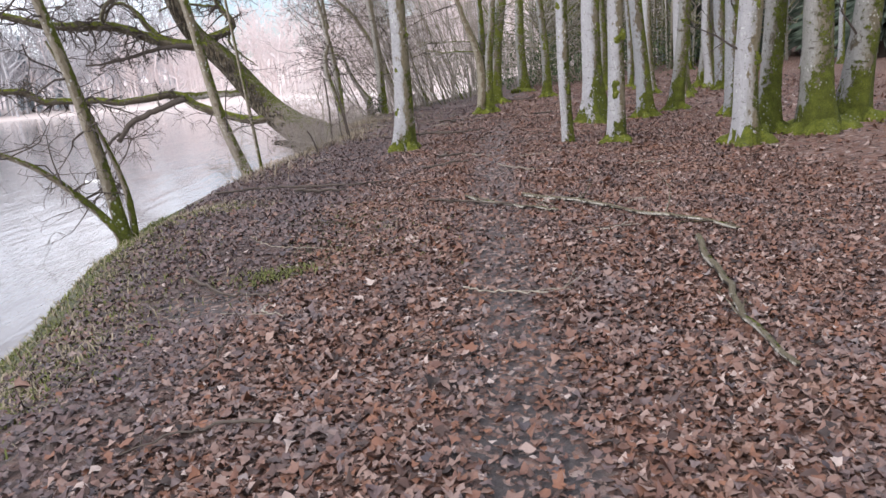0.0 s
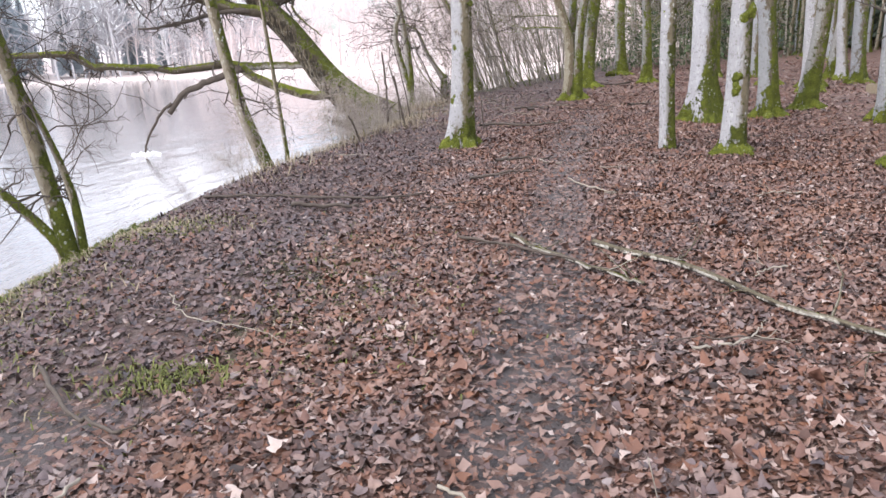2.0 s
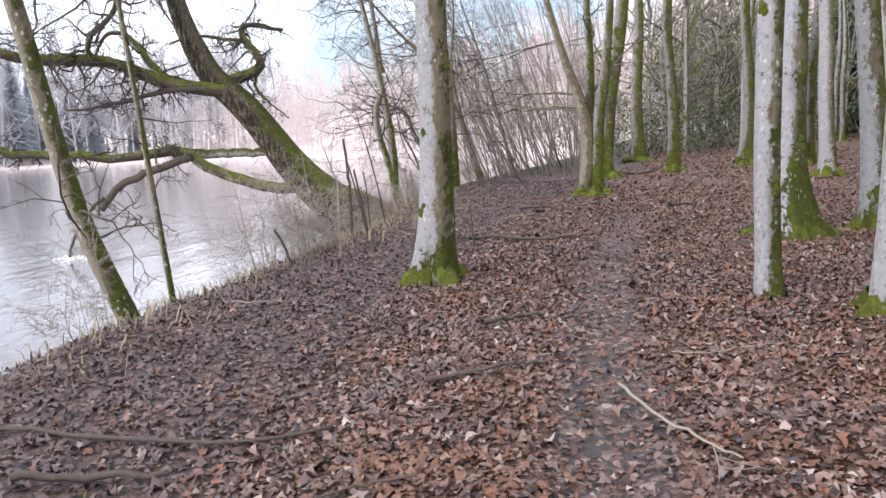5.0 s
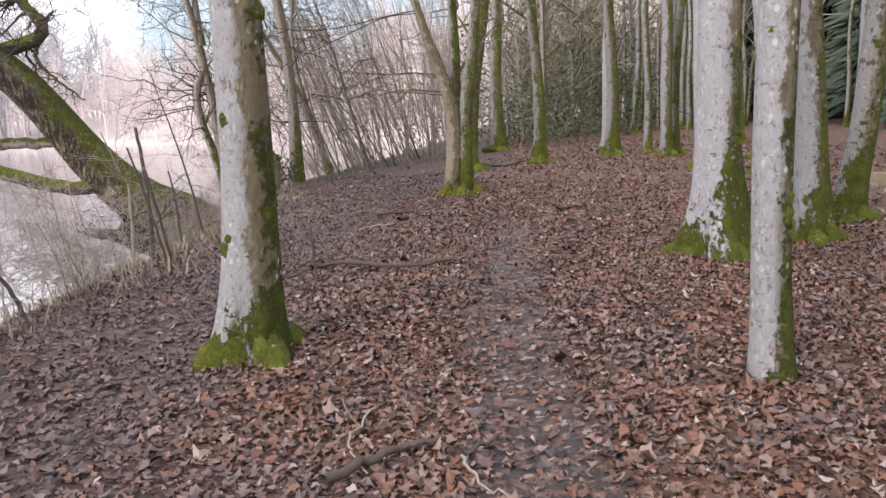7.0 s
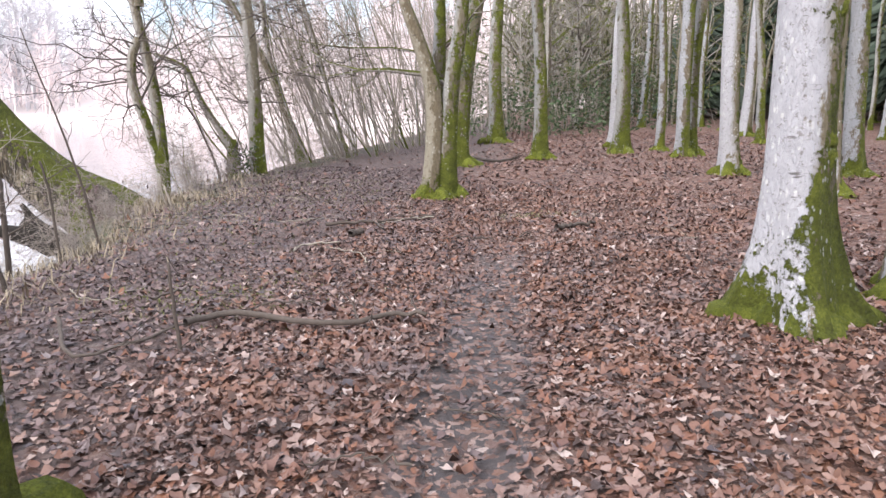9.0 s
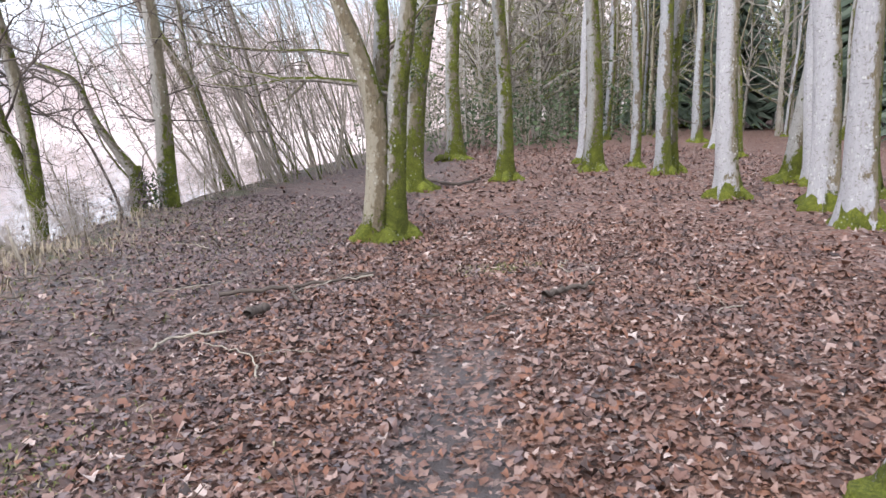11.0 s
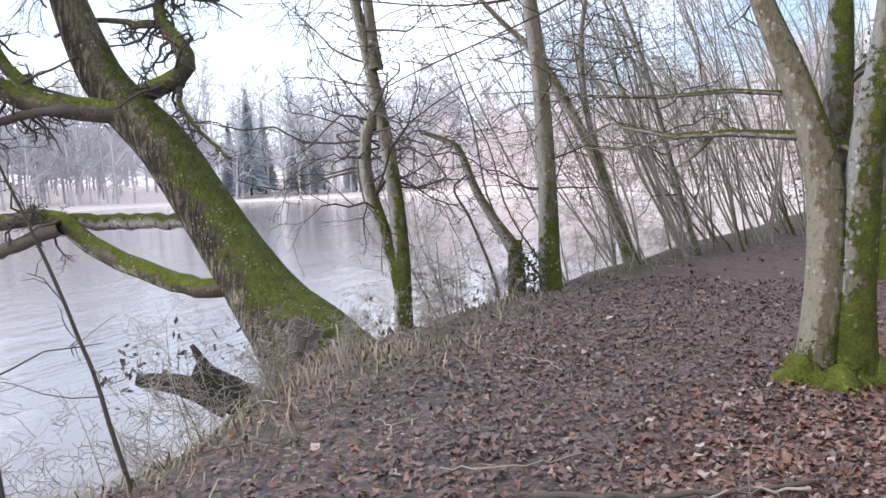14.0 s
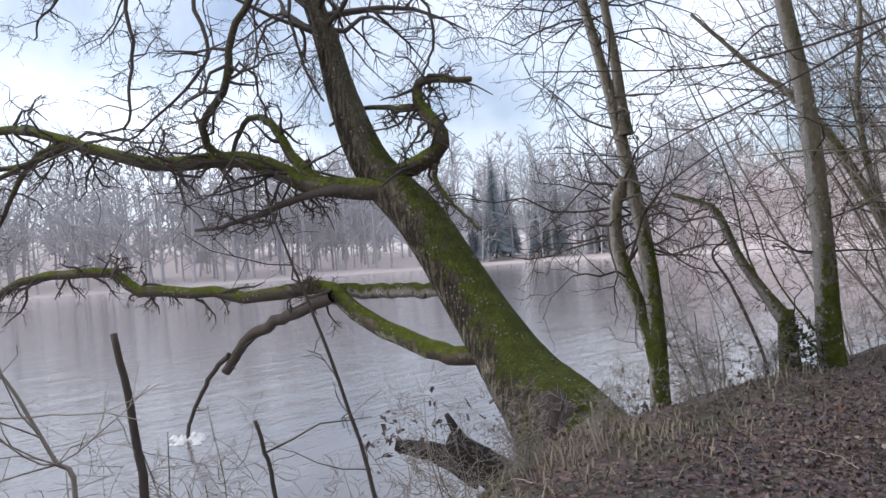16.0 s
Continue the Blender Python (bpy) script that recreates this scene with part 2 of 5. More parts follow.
def leaf_material(name, dull):
    n = Nodes(name)
    isl = n.geo.outputs["Random Per Island"]
    col = n.steps(isl, LITTER)
    drift = n.noise(1.6, 4, 0.65)      # warm and grey drifts over the floor
    col = n.mix(n.math("MULTIPLY", n.ramp(drift, 0.52, 0.66), 0.45), col, (0.25, 0.115, 0.060))
    col = n.mix(n.math("MULTIPLY", n.ramp(drift, 0.47, 0.34), 0.50), col, (0.150, 0.118, 0.116))
    col = n.mix(dull, col, (0.088, 0.076, 0.088))
    col = n.mix(n.math("MULTIPLY", n.noise(45, 4, 0.7), 0.5), col, (0.045, 0.026, 0.019))
    n.bump(n.noise(90, 3), 0.4, 0.004)
    return n.done(col, n.math("ADD", 0.45, n.math("MULTIPLY", n.noise(8, 2), 0.35)), 0.45)


def water_material():
    n = Nodes("muddy_river_water")
    v = n.add("ShaderNodeMapping")
    v.inputs["Rotation"].default_value = (0, 0, radians(25))
    v.inputs["Scale"].default_value = (1.0, 0.30, 1.0)
    n.link(n.geo.outputs["Position"], v.inputs["Vector"])
    a = n.noise(1.1, 5, 0.55, v.outputs[0])
    b = n.noise(5.0, 4, 0.6, v.outputs[0])
    n.bump(n.math("ADD", a, n.math("MULTIPLY", b, 0.35)), 0.50, 0.08)
    n.b.inputs["IOR"].default_value = 1.6
    return n.done(n.mix(n.noise(0.25, 3, 0.5, v.outputs[0]), (0.17, 0.143, 0.130), (0.26, 0.228, 0.218)), 0.04, 1.0)


def far_wood_material(name, a, b):
    n = Nodes(name)
    col = n.mix(n.geo.outputs["Random Per Island"], a, b)
    return n.done(col, 0.95, 0.1)


M_GROUND = ground_material()
M_LEAF = leaf_material("dead_leaf", 0.0)
M_LEAF_WET = leaf_material("wet_grey_leaf", 0.58)
M_WATER = water_material()
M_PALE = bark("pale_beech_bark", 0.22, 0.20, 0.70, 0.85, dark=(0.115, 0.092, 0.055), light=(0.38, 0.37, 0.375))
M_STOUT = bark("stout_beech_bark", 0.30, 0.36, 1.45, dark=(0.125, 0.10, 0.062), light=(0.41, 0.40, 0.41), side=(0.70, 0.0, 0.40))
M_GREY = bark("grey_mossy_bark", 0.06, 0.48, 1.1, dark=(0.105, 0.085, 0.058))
M_OLIVE = bark("olive_brown_bark", 0.02, 0.36, 0.9, dark=(0.11, 0.088, 0.055), light=(0.27, 0.24, 0.18), side=(0.7, 0.2, 0.4))
M_ALDER = bark("grey_alder_bark", 0.28, 0.10, 2.4, dark=(0.11, 0.09, 0.065), light=(0.37, 0.34, 0.30), side=(0.6, -0.2, 0.3))
M_MOSSY = bark("thick_mossy_bark", 0.10, 0.42, 1.2, dark=(0.072, 0.060, 0.038), light=(0.30, 0.29, 0.27), side=(0.45, -0.45, 0.5))
M_POLE = bark("brown_pole_bark", 0.30, 0.22, 0.5, dark=(0.11, 0.085, 0.06), light=(0.30, 0.26, 0.20))
M_OAKLIMB = bark("mossy_limb_bark", 0.05, 0.46, 0.0, 1.45, dark=(0.075, 0.060, 0.040), light=(0.30, 0.28, 0.18), side=(0.30, 0.0, 0.95))
M_OAK = bark("mossy_leaning_bark", 0.0, 0.02, 5.0, 0.95, dark=(0.095, 0.075, 0.050), light=(0.26, 0.22, 0.16), side=(0.55, 0.25, 0.85), furrow=0.85)
M_MOSS = bark("moss_cushion", 0.0, 1.6, 1.5, 1.35)
M_FALLEN = bark("lichened_fallen_wood", -0.10, 0.02, -5.0, dark=(0.035, 0.028, 0.022), light=(0.46, 0.43, 0.37), side=(0.3, 0.0, 0.9))
M_LIMB = bark("limb_bark", 0.45, 0.40, -5.0, dark=(0.09, 0.075, 0.055), light=(0.33, 0.30, 0.26), side=(0.1, -0.1, 1.0))
# Twigs are coloured darker than their bark, as if backlit by the sky.
M_TWIG = fibre("backlit_twig_bark", (0.040, 0.031, 0.025), (0.135, 0.110, 0.092))
M_PALETWIG = fibre("pale_hazel_bark", (0.16, 0.135, 0.105), (0.38, 0.335, 0.27))
M_BRUSHTWIG = fibre("grey_brush_twig", (0.17, 0.14, 0.12), (0.40, 0.345, 0.30))
M_DEAD = fibre("dead_branch_wood", (0.022, 0.017, 0.014), (0.135, 0.108, 0.088))
M_BLACK = fibre("rotten_wet_wood", (0.012, 0.010, 0.009), (0.055, 0.045, 0.036), 18)
M_STRAW = fibre("dry_grass", (0.15, 0.115, 0.075), (0.36, 0.30, 0.21))
M_GREEN = fibre("green_grass", (0.050, 0.064, 0.016), (0.19, 0.19, 0.060))
# Haze and sunlit pallor are painted into these two far-wood colours.
M_FARHAZE = far_wood_material("hazed_far_bare_wood", (0.44, 0.42, 0.43), (0.60, 0.575, 0.585))
M_FARBROWNHAZE = far_wood_material("hazed_far_brown_wood", (0.66, 0.565, 0.55), (0.82, 0.73, 0.715))
M_CONIFER = far_wood_material("conifer_needles", (0.055, 0.075, 0.055), (0.13, 0.155, 0.12))
# Needle colour of the far spruces is paled to blue-grey for haze.
M_SPRUCEHAZE = far_wood_material("hazed_far_spruce_needles", (0.30, 0.335, 0.36), (0.42, 0.455, 0.48))
M_HOLLY = far_wood_material("evergreen_leaf", (0.04, 0.06, 0.03), (0.11, 0.14, 0.075))


# ---------------------------------------------------------------- mesh helpers
class Shape:
    """Collects tubes and flat pieces into one mesh."""

    def __init__(self):
        self.v, self.f, self.count = [], [], 0

    def tube(self, pts, radii, sides=6, rough=0.0, flare=0.0, lobes=5, seed=0, cap=True):
        pts = np.asarray(pts, float)
        radii = np.asarray(radii, float)
        k = len(pts)
        tang = np.gradient(pts, axis=0)
        tang /= np.linalg.norm(tang, axis=1)[:, None] + 1e-9
        ref = np.array([1.0, 0.0, 0.0]) if abs(tang[0][0]) < 0.8 else np.array([0.0, 1.0, 0.0])
        ang = np.linspace(0, 2 * math.pi, sides, endpoint=False)
        rng = np.random.default_rng(seed)
        ph = rng.uniform(0, 6.28, 3)
        length = np.concatenate([[0], np.cumsum(np.linalg.norm(np.diff(pts, axis=0), axis=1))])
        rings = []
        for i in range(k):
            u = ref - tang[i] * (ref @ tang[i])
            u /= np.linalg.norm(u) + 1e-9
            ref = u
            w = np.cross(tang[i], u)
            r = np.full(sides, radii[i])
            if rough:
                r = r * (1 + rough * (np.sin(ang * 2 + ph[0] + length[i] * 1.3) * 0.5 + np.sin(ang * 3 + ph[1] - length[i] * 2.1) * 0.35 + rng.uniform(-0.5, 0.5, sides) * 0.35))
            if flare:
                e = math.exp(-length[i] / (radii[0] * 1.8))
                r = r * (1 + flare * e * (0.45 + 0.75 * np.clip(np.cos(ang * lobes + ph[2] + 0.5 * np.sin(ang * 2)), -0.3, 1)))
            rings.append(pts[i] + np.outer(np.cos(ang) * r, u) + np.outer(np.sin(ang) * r, w))
        o = self.count
        self.v.append(np.concatenate(rings))
        for i in range(k - 1):
            a, b = o + i * sides, o + (i + 1) * sides
            for j in range(sides):
                q = (j + 1) % sides
                self.f.append((a + j, a + q, b + q, b + j))
        if cap:
            self.f.append(tuple(o + (k - 1) * sides + j for j in range(sides)))
        self.count += k * sides

    def piece(self, verts, faces):
        o = self.count
        self.v.append(np.asarray(verts, float))
        self.f += [tuple(o + i for i in f) for f in faces]
        self.count += len(verts)

    def mesh(self, name, material, origin=(0, 0, 0), smooth=True):
        me = bpy.data.meshes.new(name)
        v = (np.concatenate(self.v) if self.v else np.zeros((0, 3))) - np.asarray(origin, float)
        me.from_pydata(v.tolist(), [], self.f)
        if smooth:
            me.polygons.foreach_set("use_smooth", np.ones(len(me.polygons), bool))
        me.materials.append(material)
        me.update()
        return me


def part(name, shape, material, parent, label="", smooth=True, kind=""):
    """One mesh under a thing; the shape is in world metres."""
    o, up = Vector((0, 0, 0)), parent
    while up is not None:
        o, up = o + up.location, up.parent
    ob = new(name, shape.mesh(name, material, tuple(o), smooth))
    ob.parent = parent
    if label:
        ob["label"] = label
    if kind:
        ob["kind"] = kind
    return ob


def thing(name, place, label, category, group="", kind=""):
    ob = new(name)
    ob.empty_display_size = 0.2
    ob.matrix_world = Matrix.Translation(place)
    return tagged(ob, label, category, group, kind)


def smooth_path(pts, n):
    """Catmull-Rom through the points."""
    p = np.asarray(pts, float)
    p = np.vstack([2 * p[0] - p[1], p, 2 * p[-1] - p[-2]])
    res = []
    segs = len(p) - 3
    for i in range(n):
        s = i / (n - 1) * segs
        k = min(int(s), segs - 1)
        t = s - k
        a, b, c, d = p[k], p[k + 1], p[k + 2], p[k + 3]
        res.append(0.5 * (2 * b + (c - a) * t + (2 * a - 5 * b + 4 * c - d) * t * t + (3 * b - 3 * c + d - a) * t ** 3))
    return np.array(res)


def bough(shape, start, way, length, radius, rng, depth=2, sides=5, kids=4, droop=0.0, wig=0.25, spread=0.8, segs=5, end=0.15):
    """A crooked branch with smaller branches on it."""
    way = np.asarray(way, float)
    way /= np.linalg.norm(way)
    pts = [np.asarray(start, float)]
    d = way.copy()
    for i in range(segs):
        d = d + rng.normal(0, wig, 3) + np.array([0, 0, -droop])
        d /= np.linalg.norm(d)
        pts.append(pts[-1] + d * length / segs)
    pts = np.array(pts)
    shape.tube(pts, np.linspace(radius, max(radius * end, 0.0022), segs + 1), sides, cap=False)
    if depth > 0:
        for _ in range(kids):
            s = rng.uniform(0.25, 1.0)
            k = min(int(s * segs), segs - 1)
            p = pts[k] + (pts[k + 1] - pts[k]) * (s * segs - k)
            side = rng.normal(0, 1, 3)
            base = pts[k + 1] - pts[k]
            base /= np.linalg.norm(base) + 1e-9
            side -= base * (side @ base)
            side /= np.linalg.norm(side) + 1e-9
            bough(shape, p, base * (1 - spread * 0.55) + side * spread, length * rng.uniform(0.35, 0.62) * (1.15 - 0.5 * s), radius * (1 - 0.75 * s) * 0.6 + 0.0015, rng, depth - 1,
                  max(3, sides - 1), kids, droop, wig, spread, max(3, segs - 1), end)


# ---------------------------------------------------------------- ground, river
def build_ground():
    xs = np.unique(np.concatenate([np.linspace(-7, 9, 129), np.linspace(9, 60, 40), np.linspace(60, 900, 12), np.linspace(-900, -7, 14)]))
    ys = np.unique(np.concatenate([np.linspace(-3, 30, 200), np.linspace(30, 90, 50), np.linspace(90, 900, 12), np.linspace(-300, -3, 16)]))
    gx, gy = np.meshgrid(xs, ys)
    gz = ground_z(gx, gy)
    gz = np.where(gx < -30, np.minimum(gz, -2.0), gz)
    nx, ny = len(xs), len(ys)
    faces = [(j * nx + i, j * nx + i + 1, (j + 1) * nx + i + 1, (j + 1) * nx + i) for j in range(ny - 1) for i in range(nx - 1)]
    me = bpy.data.meshes.new("ground")
    me.from_pydata(np.stack([gx, gy, gz], -1).reshape(-1, 3).tolist(), [], faces)
    me.polygons.foreach_set("use_smooth", np.ones(len(me.polygons), bool))
    d = (gx - along(BANK_X, gy)).ravel()
    x, y = gx.ravel(), gy.ravel()
    bare = 0.95 * np.exp(-((x - along(PATH_X, y)) / 0.36) ** 4) * np.clip((21 - y) / 4, 0.25, 1)
    bare = np.maximum(bare, 0.8 * np.exp(-(((x + 1.9) / 0.7) ** 2 + ((y - 5.6) / 0.6) ** 2)))
    bare = np.maximum(bare, 0.75 * np.exp(-(((x + 0.2) / 0.5) ** 2 + ((y - 18.3) / 0.35) ** 2)))
    bare = np.maximum(bare, 0.7 * np.exp(-(((x - 3.4) / 0.7) ** 2 + ((y - 23.8) / 0.9) ** 2)))
    bare = np.maximum(bare, np.clip((0.25 - d) / 0.5, 0, 0.9))
    bare = np.maximum(bare, 0.45 * np.clip((1.9 - d) / 1.2, 0, 1))
    bare = np.maximum(bare, 0.70 * np.clip((3.6 - d) / 1.5, 0, 1) * np.clip((y - 17) / 3, 0, 1) * np.clip((30 - y) / 3, 0, 1))
    green = np.clip((1.6 - d) / 1.6, 0, 1) * np.clip((d + 0.9) / 0.6, 0, 1) * 0.75
    green = np.maximum(green, 0.6 * np.clip((3.4 - d) / 2.0, 0, 1) * np.clip((y - 18) / 4, 0, 1) * np.clip(d, 0, 1))
    green = np.maximum(green, 0.65 * np.exp(-(((x + 0.9) / 0.9) ** 2 + ((y - 7.2) / 1.5) ** 2)))
    ca = me.color_attributes.new("kind_of_ground", "FLOAT_COLOR", "POINT")
    ca.data.foreach_set("color", np.stack([bare, green, np.clip((along(PATH_X, y) - 1.1 - x) / 0.9, 0, 1), 0 * bare + 1], -1).astype(np.float32).ravel())
    me.materials.append(M_GROUND)
    ob = new("ground", me)
    return tagged(ob, "leaf-strewn woodland floor with a trodden muddy footpath beside a river", "ground", kind="structure")


ground = build_ground()


def build_water():
    s = Shape()
    s.piece([(-900, -300, WATER_Z), (120, -300, WATER_Z), (120, 900, WATER_Z), (-900, 900, WATER_Z)], [(0, 1, 2, 3)])
    ob = new("water", s.mesh("water", M_WATER, smooth=False))
    return tagged(ob, "wide muddy grey-brown river with small ripples", "river", kind="structure")


water = build_water()


# ---------------------------------------------------------------- trees
def crown(shape, top_path, radii, rng, lowest, count, reach, depth=1, droop=0.0):
    """Limbs along the upper part of a trunk."""
    k = len(top_path)
    for _ in range(count):
        s = rng.uniform(lowest, 0.98)
        i = min(int(s * (k - 1)), k - 2)
        p = top_path[i] + (top_path[i + 1] - top_path[i]) * (s * (k - 1) - i)
        a = rng.uniform(0, 6.28)
        bough(shape, p, (math.cos(a), math.sin(a), rng.uniform(0.1, 0.8)), reach * rng.uniform(0.4, 1.0) * (1.2 - 0.7 * s), radii[i] * rng.uniform(0.18, 0.42), rng, depth, 4, 5, droop, 0.2, 0.8, 5)


def moss_foot(place, r, rng, root, lobes, wide=1.0):
    """A cushion of moss round the foot of a trunk, running out along the roots."""
    s = Shape()
    n = 36
    ang = np.linspace(0, 2 * math.pi, n, endpoint=False)
    ph = rng.uniform(0, 6.28, 2)
    out = wide * r * (1.35 + 0.55 * np.clip(np.cos(ang * lobes + ph[0]), -0.4, 1) + 0.12 * rng.normal(0, 1, n))
    verts, faces = [], []
    levels = ((1.0, -0.03), (0.93, 0.045), (0.80, 0.09), (0.62, 0.17))
    for f, h in levels:
        rr = out * f if f > 0.7 else np.full(n, r * 1.02)
        x, y = place[0] + np.cos(ang) * rr, place[1] + np.sin(ang) * rr
        lump = rng.random(n)
        lump = (lump + np.roll(lump, 1) + np.roll(lump, -1)) / 3
        z = ground_z(x, y) + h * (0.45 + 1.1 * lump) * min(1.2, r / 0.17)
        verts += list(zip(x, y, z))
    for k in range(len(levels) - 1):
        for j in range(n):
            q = (j + 1) % n
            faces.append((k * n + j, k * n + q, (k + 1) * n + q, (k + 1) * n + j))
    s.piece(verts, faces)
    part("moss_cushion", s, M_MOSS, root, "bright green moss over the roots")


def straight_tree(name, x, y, dia, lean, material, label, height=13.0, moss=True, flare=0.75, seed=1, limbs=10, lowest=0.42, sway=0.10, group=""):
    """A tall forest trunk with a swollen foot, side limbs and bare twigs."""
    rng = np.random.default_rng(seed)
    z = float(ground_z(x, y))
    root = thing(name, (x, y, z), label, "tree", group)
    hs = np.concatenate([[-0.12, 0.0, 0.06, 0.13, 0.22, 0.34, 0.5, 0.7, 0.95], np.linspace(1.3, height, 16)])
    fade = np.clip(hs / 4, 0, 1)
    ph = rng.uniform(0, 6.28, 2)
    px = x + lean[0] * np.minimum(hs, 6) + sway * fade * np.sin(hs * 0.9 + ph[0])
    py = y + lean[1] * np.minimum(hs, 6) + sway * fade * np.sin(hs * 0.8 + ph[1])
    pts = np.stack([px, py, z + hs], -1)
    rad = dia / 2 * np.interp(hs, [-0.2, 0, 0.5, 1.5, 6, height], [1.16, 1.12, 1.05, 1.0, 0.78, 0.16])
    s = Shape()
    s.tube(pts, rad, 20, rough=0.085, flare=flare, lobes=int(rng.integers(4, 7)), seed=seed)
    part("trunk", s, material, root)
    if moss:
        moss_foot((x, y), dia / 2 * 1.25, rng, root, int(rng.integers(4, 7)), 1.3 if material is M_STOUT or dia > 0.4 else 1.15)
    s = Shape()
    crown(s, pts[9:], rad[9:], rng, lowest, limbs, 3.2, 1)
    part("branch_mass", s, M_LIMB, root, "bare leafless branches", kind="stuff")
    # short snags on the lower trunk
    for _ in range(int(rng.integers(0, 3)) if seed > 25 else 0):
        k = int(rng.integers(9, 13))
        a = rng.uniform(0, 6.28)
        s = Shape()
        bough(s, pts[k], (math.cos(a), math.sin(a), rng.uniform(-0.1, 0.5)), rng.uniform(0.3, 1.3), dia * 0.06, rng, 1, 4, 3, 0.03, 0.2, 0.7, 4)
        part("dead_snag", s, M_TWIG, root)
    return root


def moss_clump(root, x, y, lean, z0, dia, h, angle, size, seed):
    """A ragged cushion of moss clinging to a trunk."""
    rng = np.random.default_rng(seed)
    s = Shape()
    c = np.array([x + lean[0] * h, y + lean[1] * h, z0 + h])
    for _ in range(9):
        a, dz = angle + rng.normal(0, 0.5) * size / dia, rng.normal(0, 0.42) * size
        out = np.array([math.cos(a), math.sin(a), 0.0])
        m = c + out * dia * 0.49 + np.array([0, 0, dz])
        r = size * rng.uniform(0.22, 0.42)
        side, up = np.array([-out[1], out[0], 0.0]), np.array([0, 0, 1.0])
        verts = [m + out * r * 0.62]
        for ring, lift in ((0.55, 0.45), (1.0, -0.12)):
            for k in range(9):
                t = k / 9 * 2 * math.pi
                q = r * ring * rng.uniform(0.75, 1.2)
                verts.append(m + side * math.cos(t) * q + up * math.sin(t) * q * 1.2 + out * r * lift)
        s.piece(verts, [(0, 1 + k, 1 + (k + 1) % 9) for k in range(9)] + [(1 + k, 10 + k, 10 + (k + 1) % 9, 1 + (k + 1) % 9) for k in range(9)])
    part("moss_clump", s, M_MOSS, root, "green cushion of moss on the bark")


PALE_LABEL = "pale grey-white beech trunk with green moss at the foot"
GREY_LABEL = "grey beech trunk blotched with lichen and moss"
MOSS_LABEL = "trunk coated in thick green moss, bare branches above"
TREES = [  # x, y, diameter, lean, material, label, height
    ("beech_tree", -0.58, 14.06, 0.32, (0.060, 0.01), M_PALE, "pale beech trunk with bright moss cushion beside the footpath", 13),
    ("birch_tree", 2.36, 13.10, 0.20, (-0.030, 0.015), M_PALE, "slim pale trunk with dark scars and moss beside the footpath", 11),
    ("beech_tree", 3.05, 12.50, 0.27, (0.036, -0.01), M_PALE, "pale beech trunk with a wide mossy foot", 14),
    ("beech_tree", 3.55, 16.35, 0.39, (-0.022, 0.01), M_STOUT, "stout pale beech trunk with moss-covered spreading roots", 15),
    ("beech_tree", 4.80, 16.85, 0.31, (-0.060, 0.02), M_GREY, GREY_LABEL, 14),
    ("beech_tree", 5.75, 17.75, 0.28, (0.096, -0.04), M_MOSSY, "dark crooked trunk leaning over, patched with moss", 9),
    ("beech_tree", 7.50, 22.50, 0.35, (-0.020, 0.01), M_PALE, PALE_LABEL, 14),
    ("beech_tree", 4.70, 11.22, 0.34, (0.020, -0.01), M_PALE, "pale beech trunk standing close beside a mossy one", 13),
    ("beech_tree", 5.40, 12.05, 0.32, (0.036, -0.015), M_MOSSY, MOSS_LABEL, 13),
    ("beech_tree", 6.05, 11.75, 0.42, (-0.040, 0.02), M_MOSSY, MOSS_LABEL, 14),
    ("beech_tree", 7.10, 12.65, 0.42, (0.080, -0.04), M_MOSSY, "mossy trunk leaning away from the footpath", 12),
    ("beech_tree", 6.20, 15.40, 0.28, (-0.034, 0.01), M_GREY, GREY_LABEL, 13),
    ("beech_tree", 4.62, 30.0, 0.31, (-0.016, 0.0), M_MOSSY, MOSS_LABEL, 13),
    ("beech_tree", 4.70, 38.0, 0.46, (-0.008, 0.0), M_MOSSY, MOSS_LABEL, 15),
    ("beech_tree", 7.50, 32.6, 0.38, (-0.015, 0.0), M_MOSSY, MOSS_LABEL, 15),
    ("beech_tree", 8.05, 35.2, 0.30, (0.024, 0.0), M_PALE, PALE_LABEL, 14),
    ("beech_tree", 8.70, 32.8, 0.24, (-0.011, 0.0), M_GREY, GREY_LABEL, 12),
    ("beech_tree", 8.50, 30.6, 0.33, (-0.027, 0.01), M_GREY, GREY_LABEL, 14),
    ("beech_tree", 8.95, 31.2, 0.30, (0.01, 0.01), M_MOSSY, MOSS_LABEL, 14),
    ("beech_tree", 16.6, 45.5, 0.40, (-0.020, 0.0), M_GREY, GREY_LABEL, 14),
    ("beech_tree", 7.50, 25.75, 0.35, (-0.050, 0.03), M_PALE, PALE_LABEL, 15),
    ("beech_tree", 8.05, 24.0, 0.37, (-0.050, 0.04), M_PALE, PALE_LABEL, 15),
    ("beech_tree", 10.2, 28.1, 0.43, (0.062, -0.04), M_MOSSY, "dark mossy trunk with a broad foot, leaning", 12),
    ("beech_tree", 10.2, 27.5, 0.30, (-0.050, 0.03), M_PALE, PALE_LABEL, 13),
    ("beech_tree", 15.3, 41.2, 0.40, (0.035, -0.01), M_PALE, PALE_LABEL, 13),
    ("beech_tree", 2.43, 28.6, 0.42, (0.100, 0.0), M_MOSSY, "mossy trunk beside the river path, knobbly with burrs", 13),
    ("beech_tree", 9.85, 25.5, 0.36, (-0.050, 0.03), M_GREY, GREY_LABEL, 13),
]
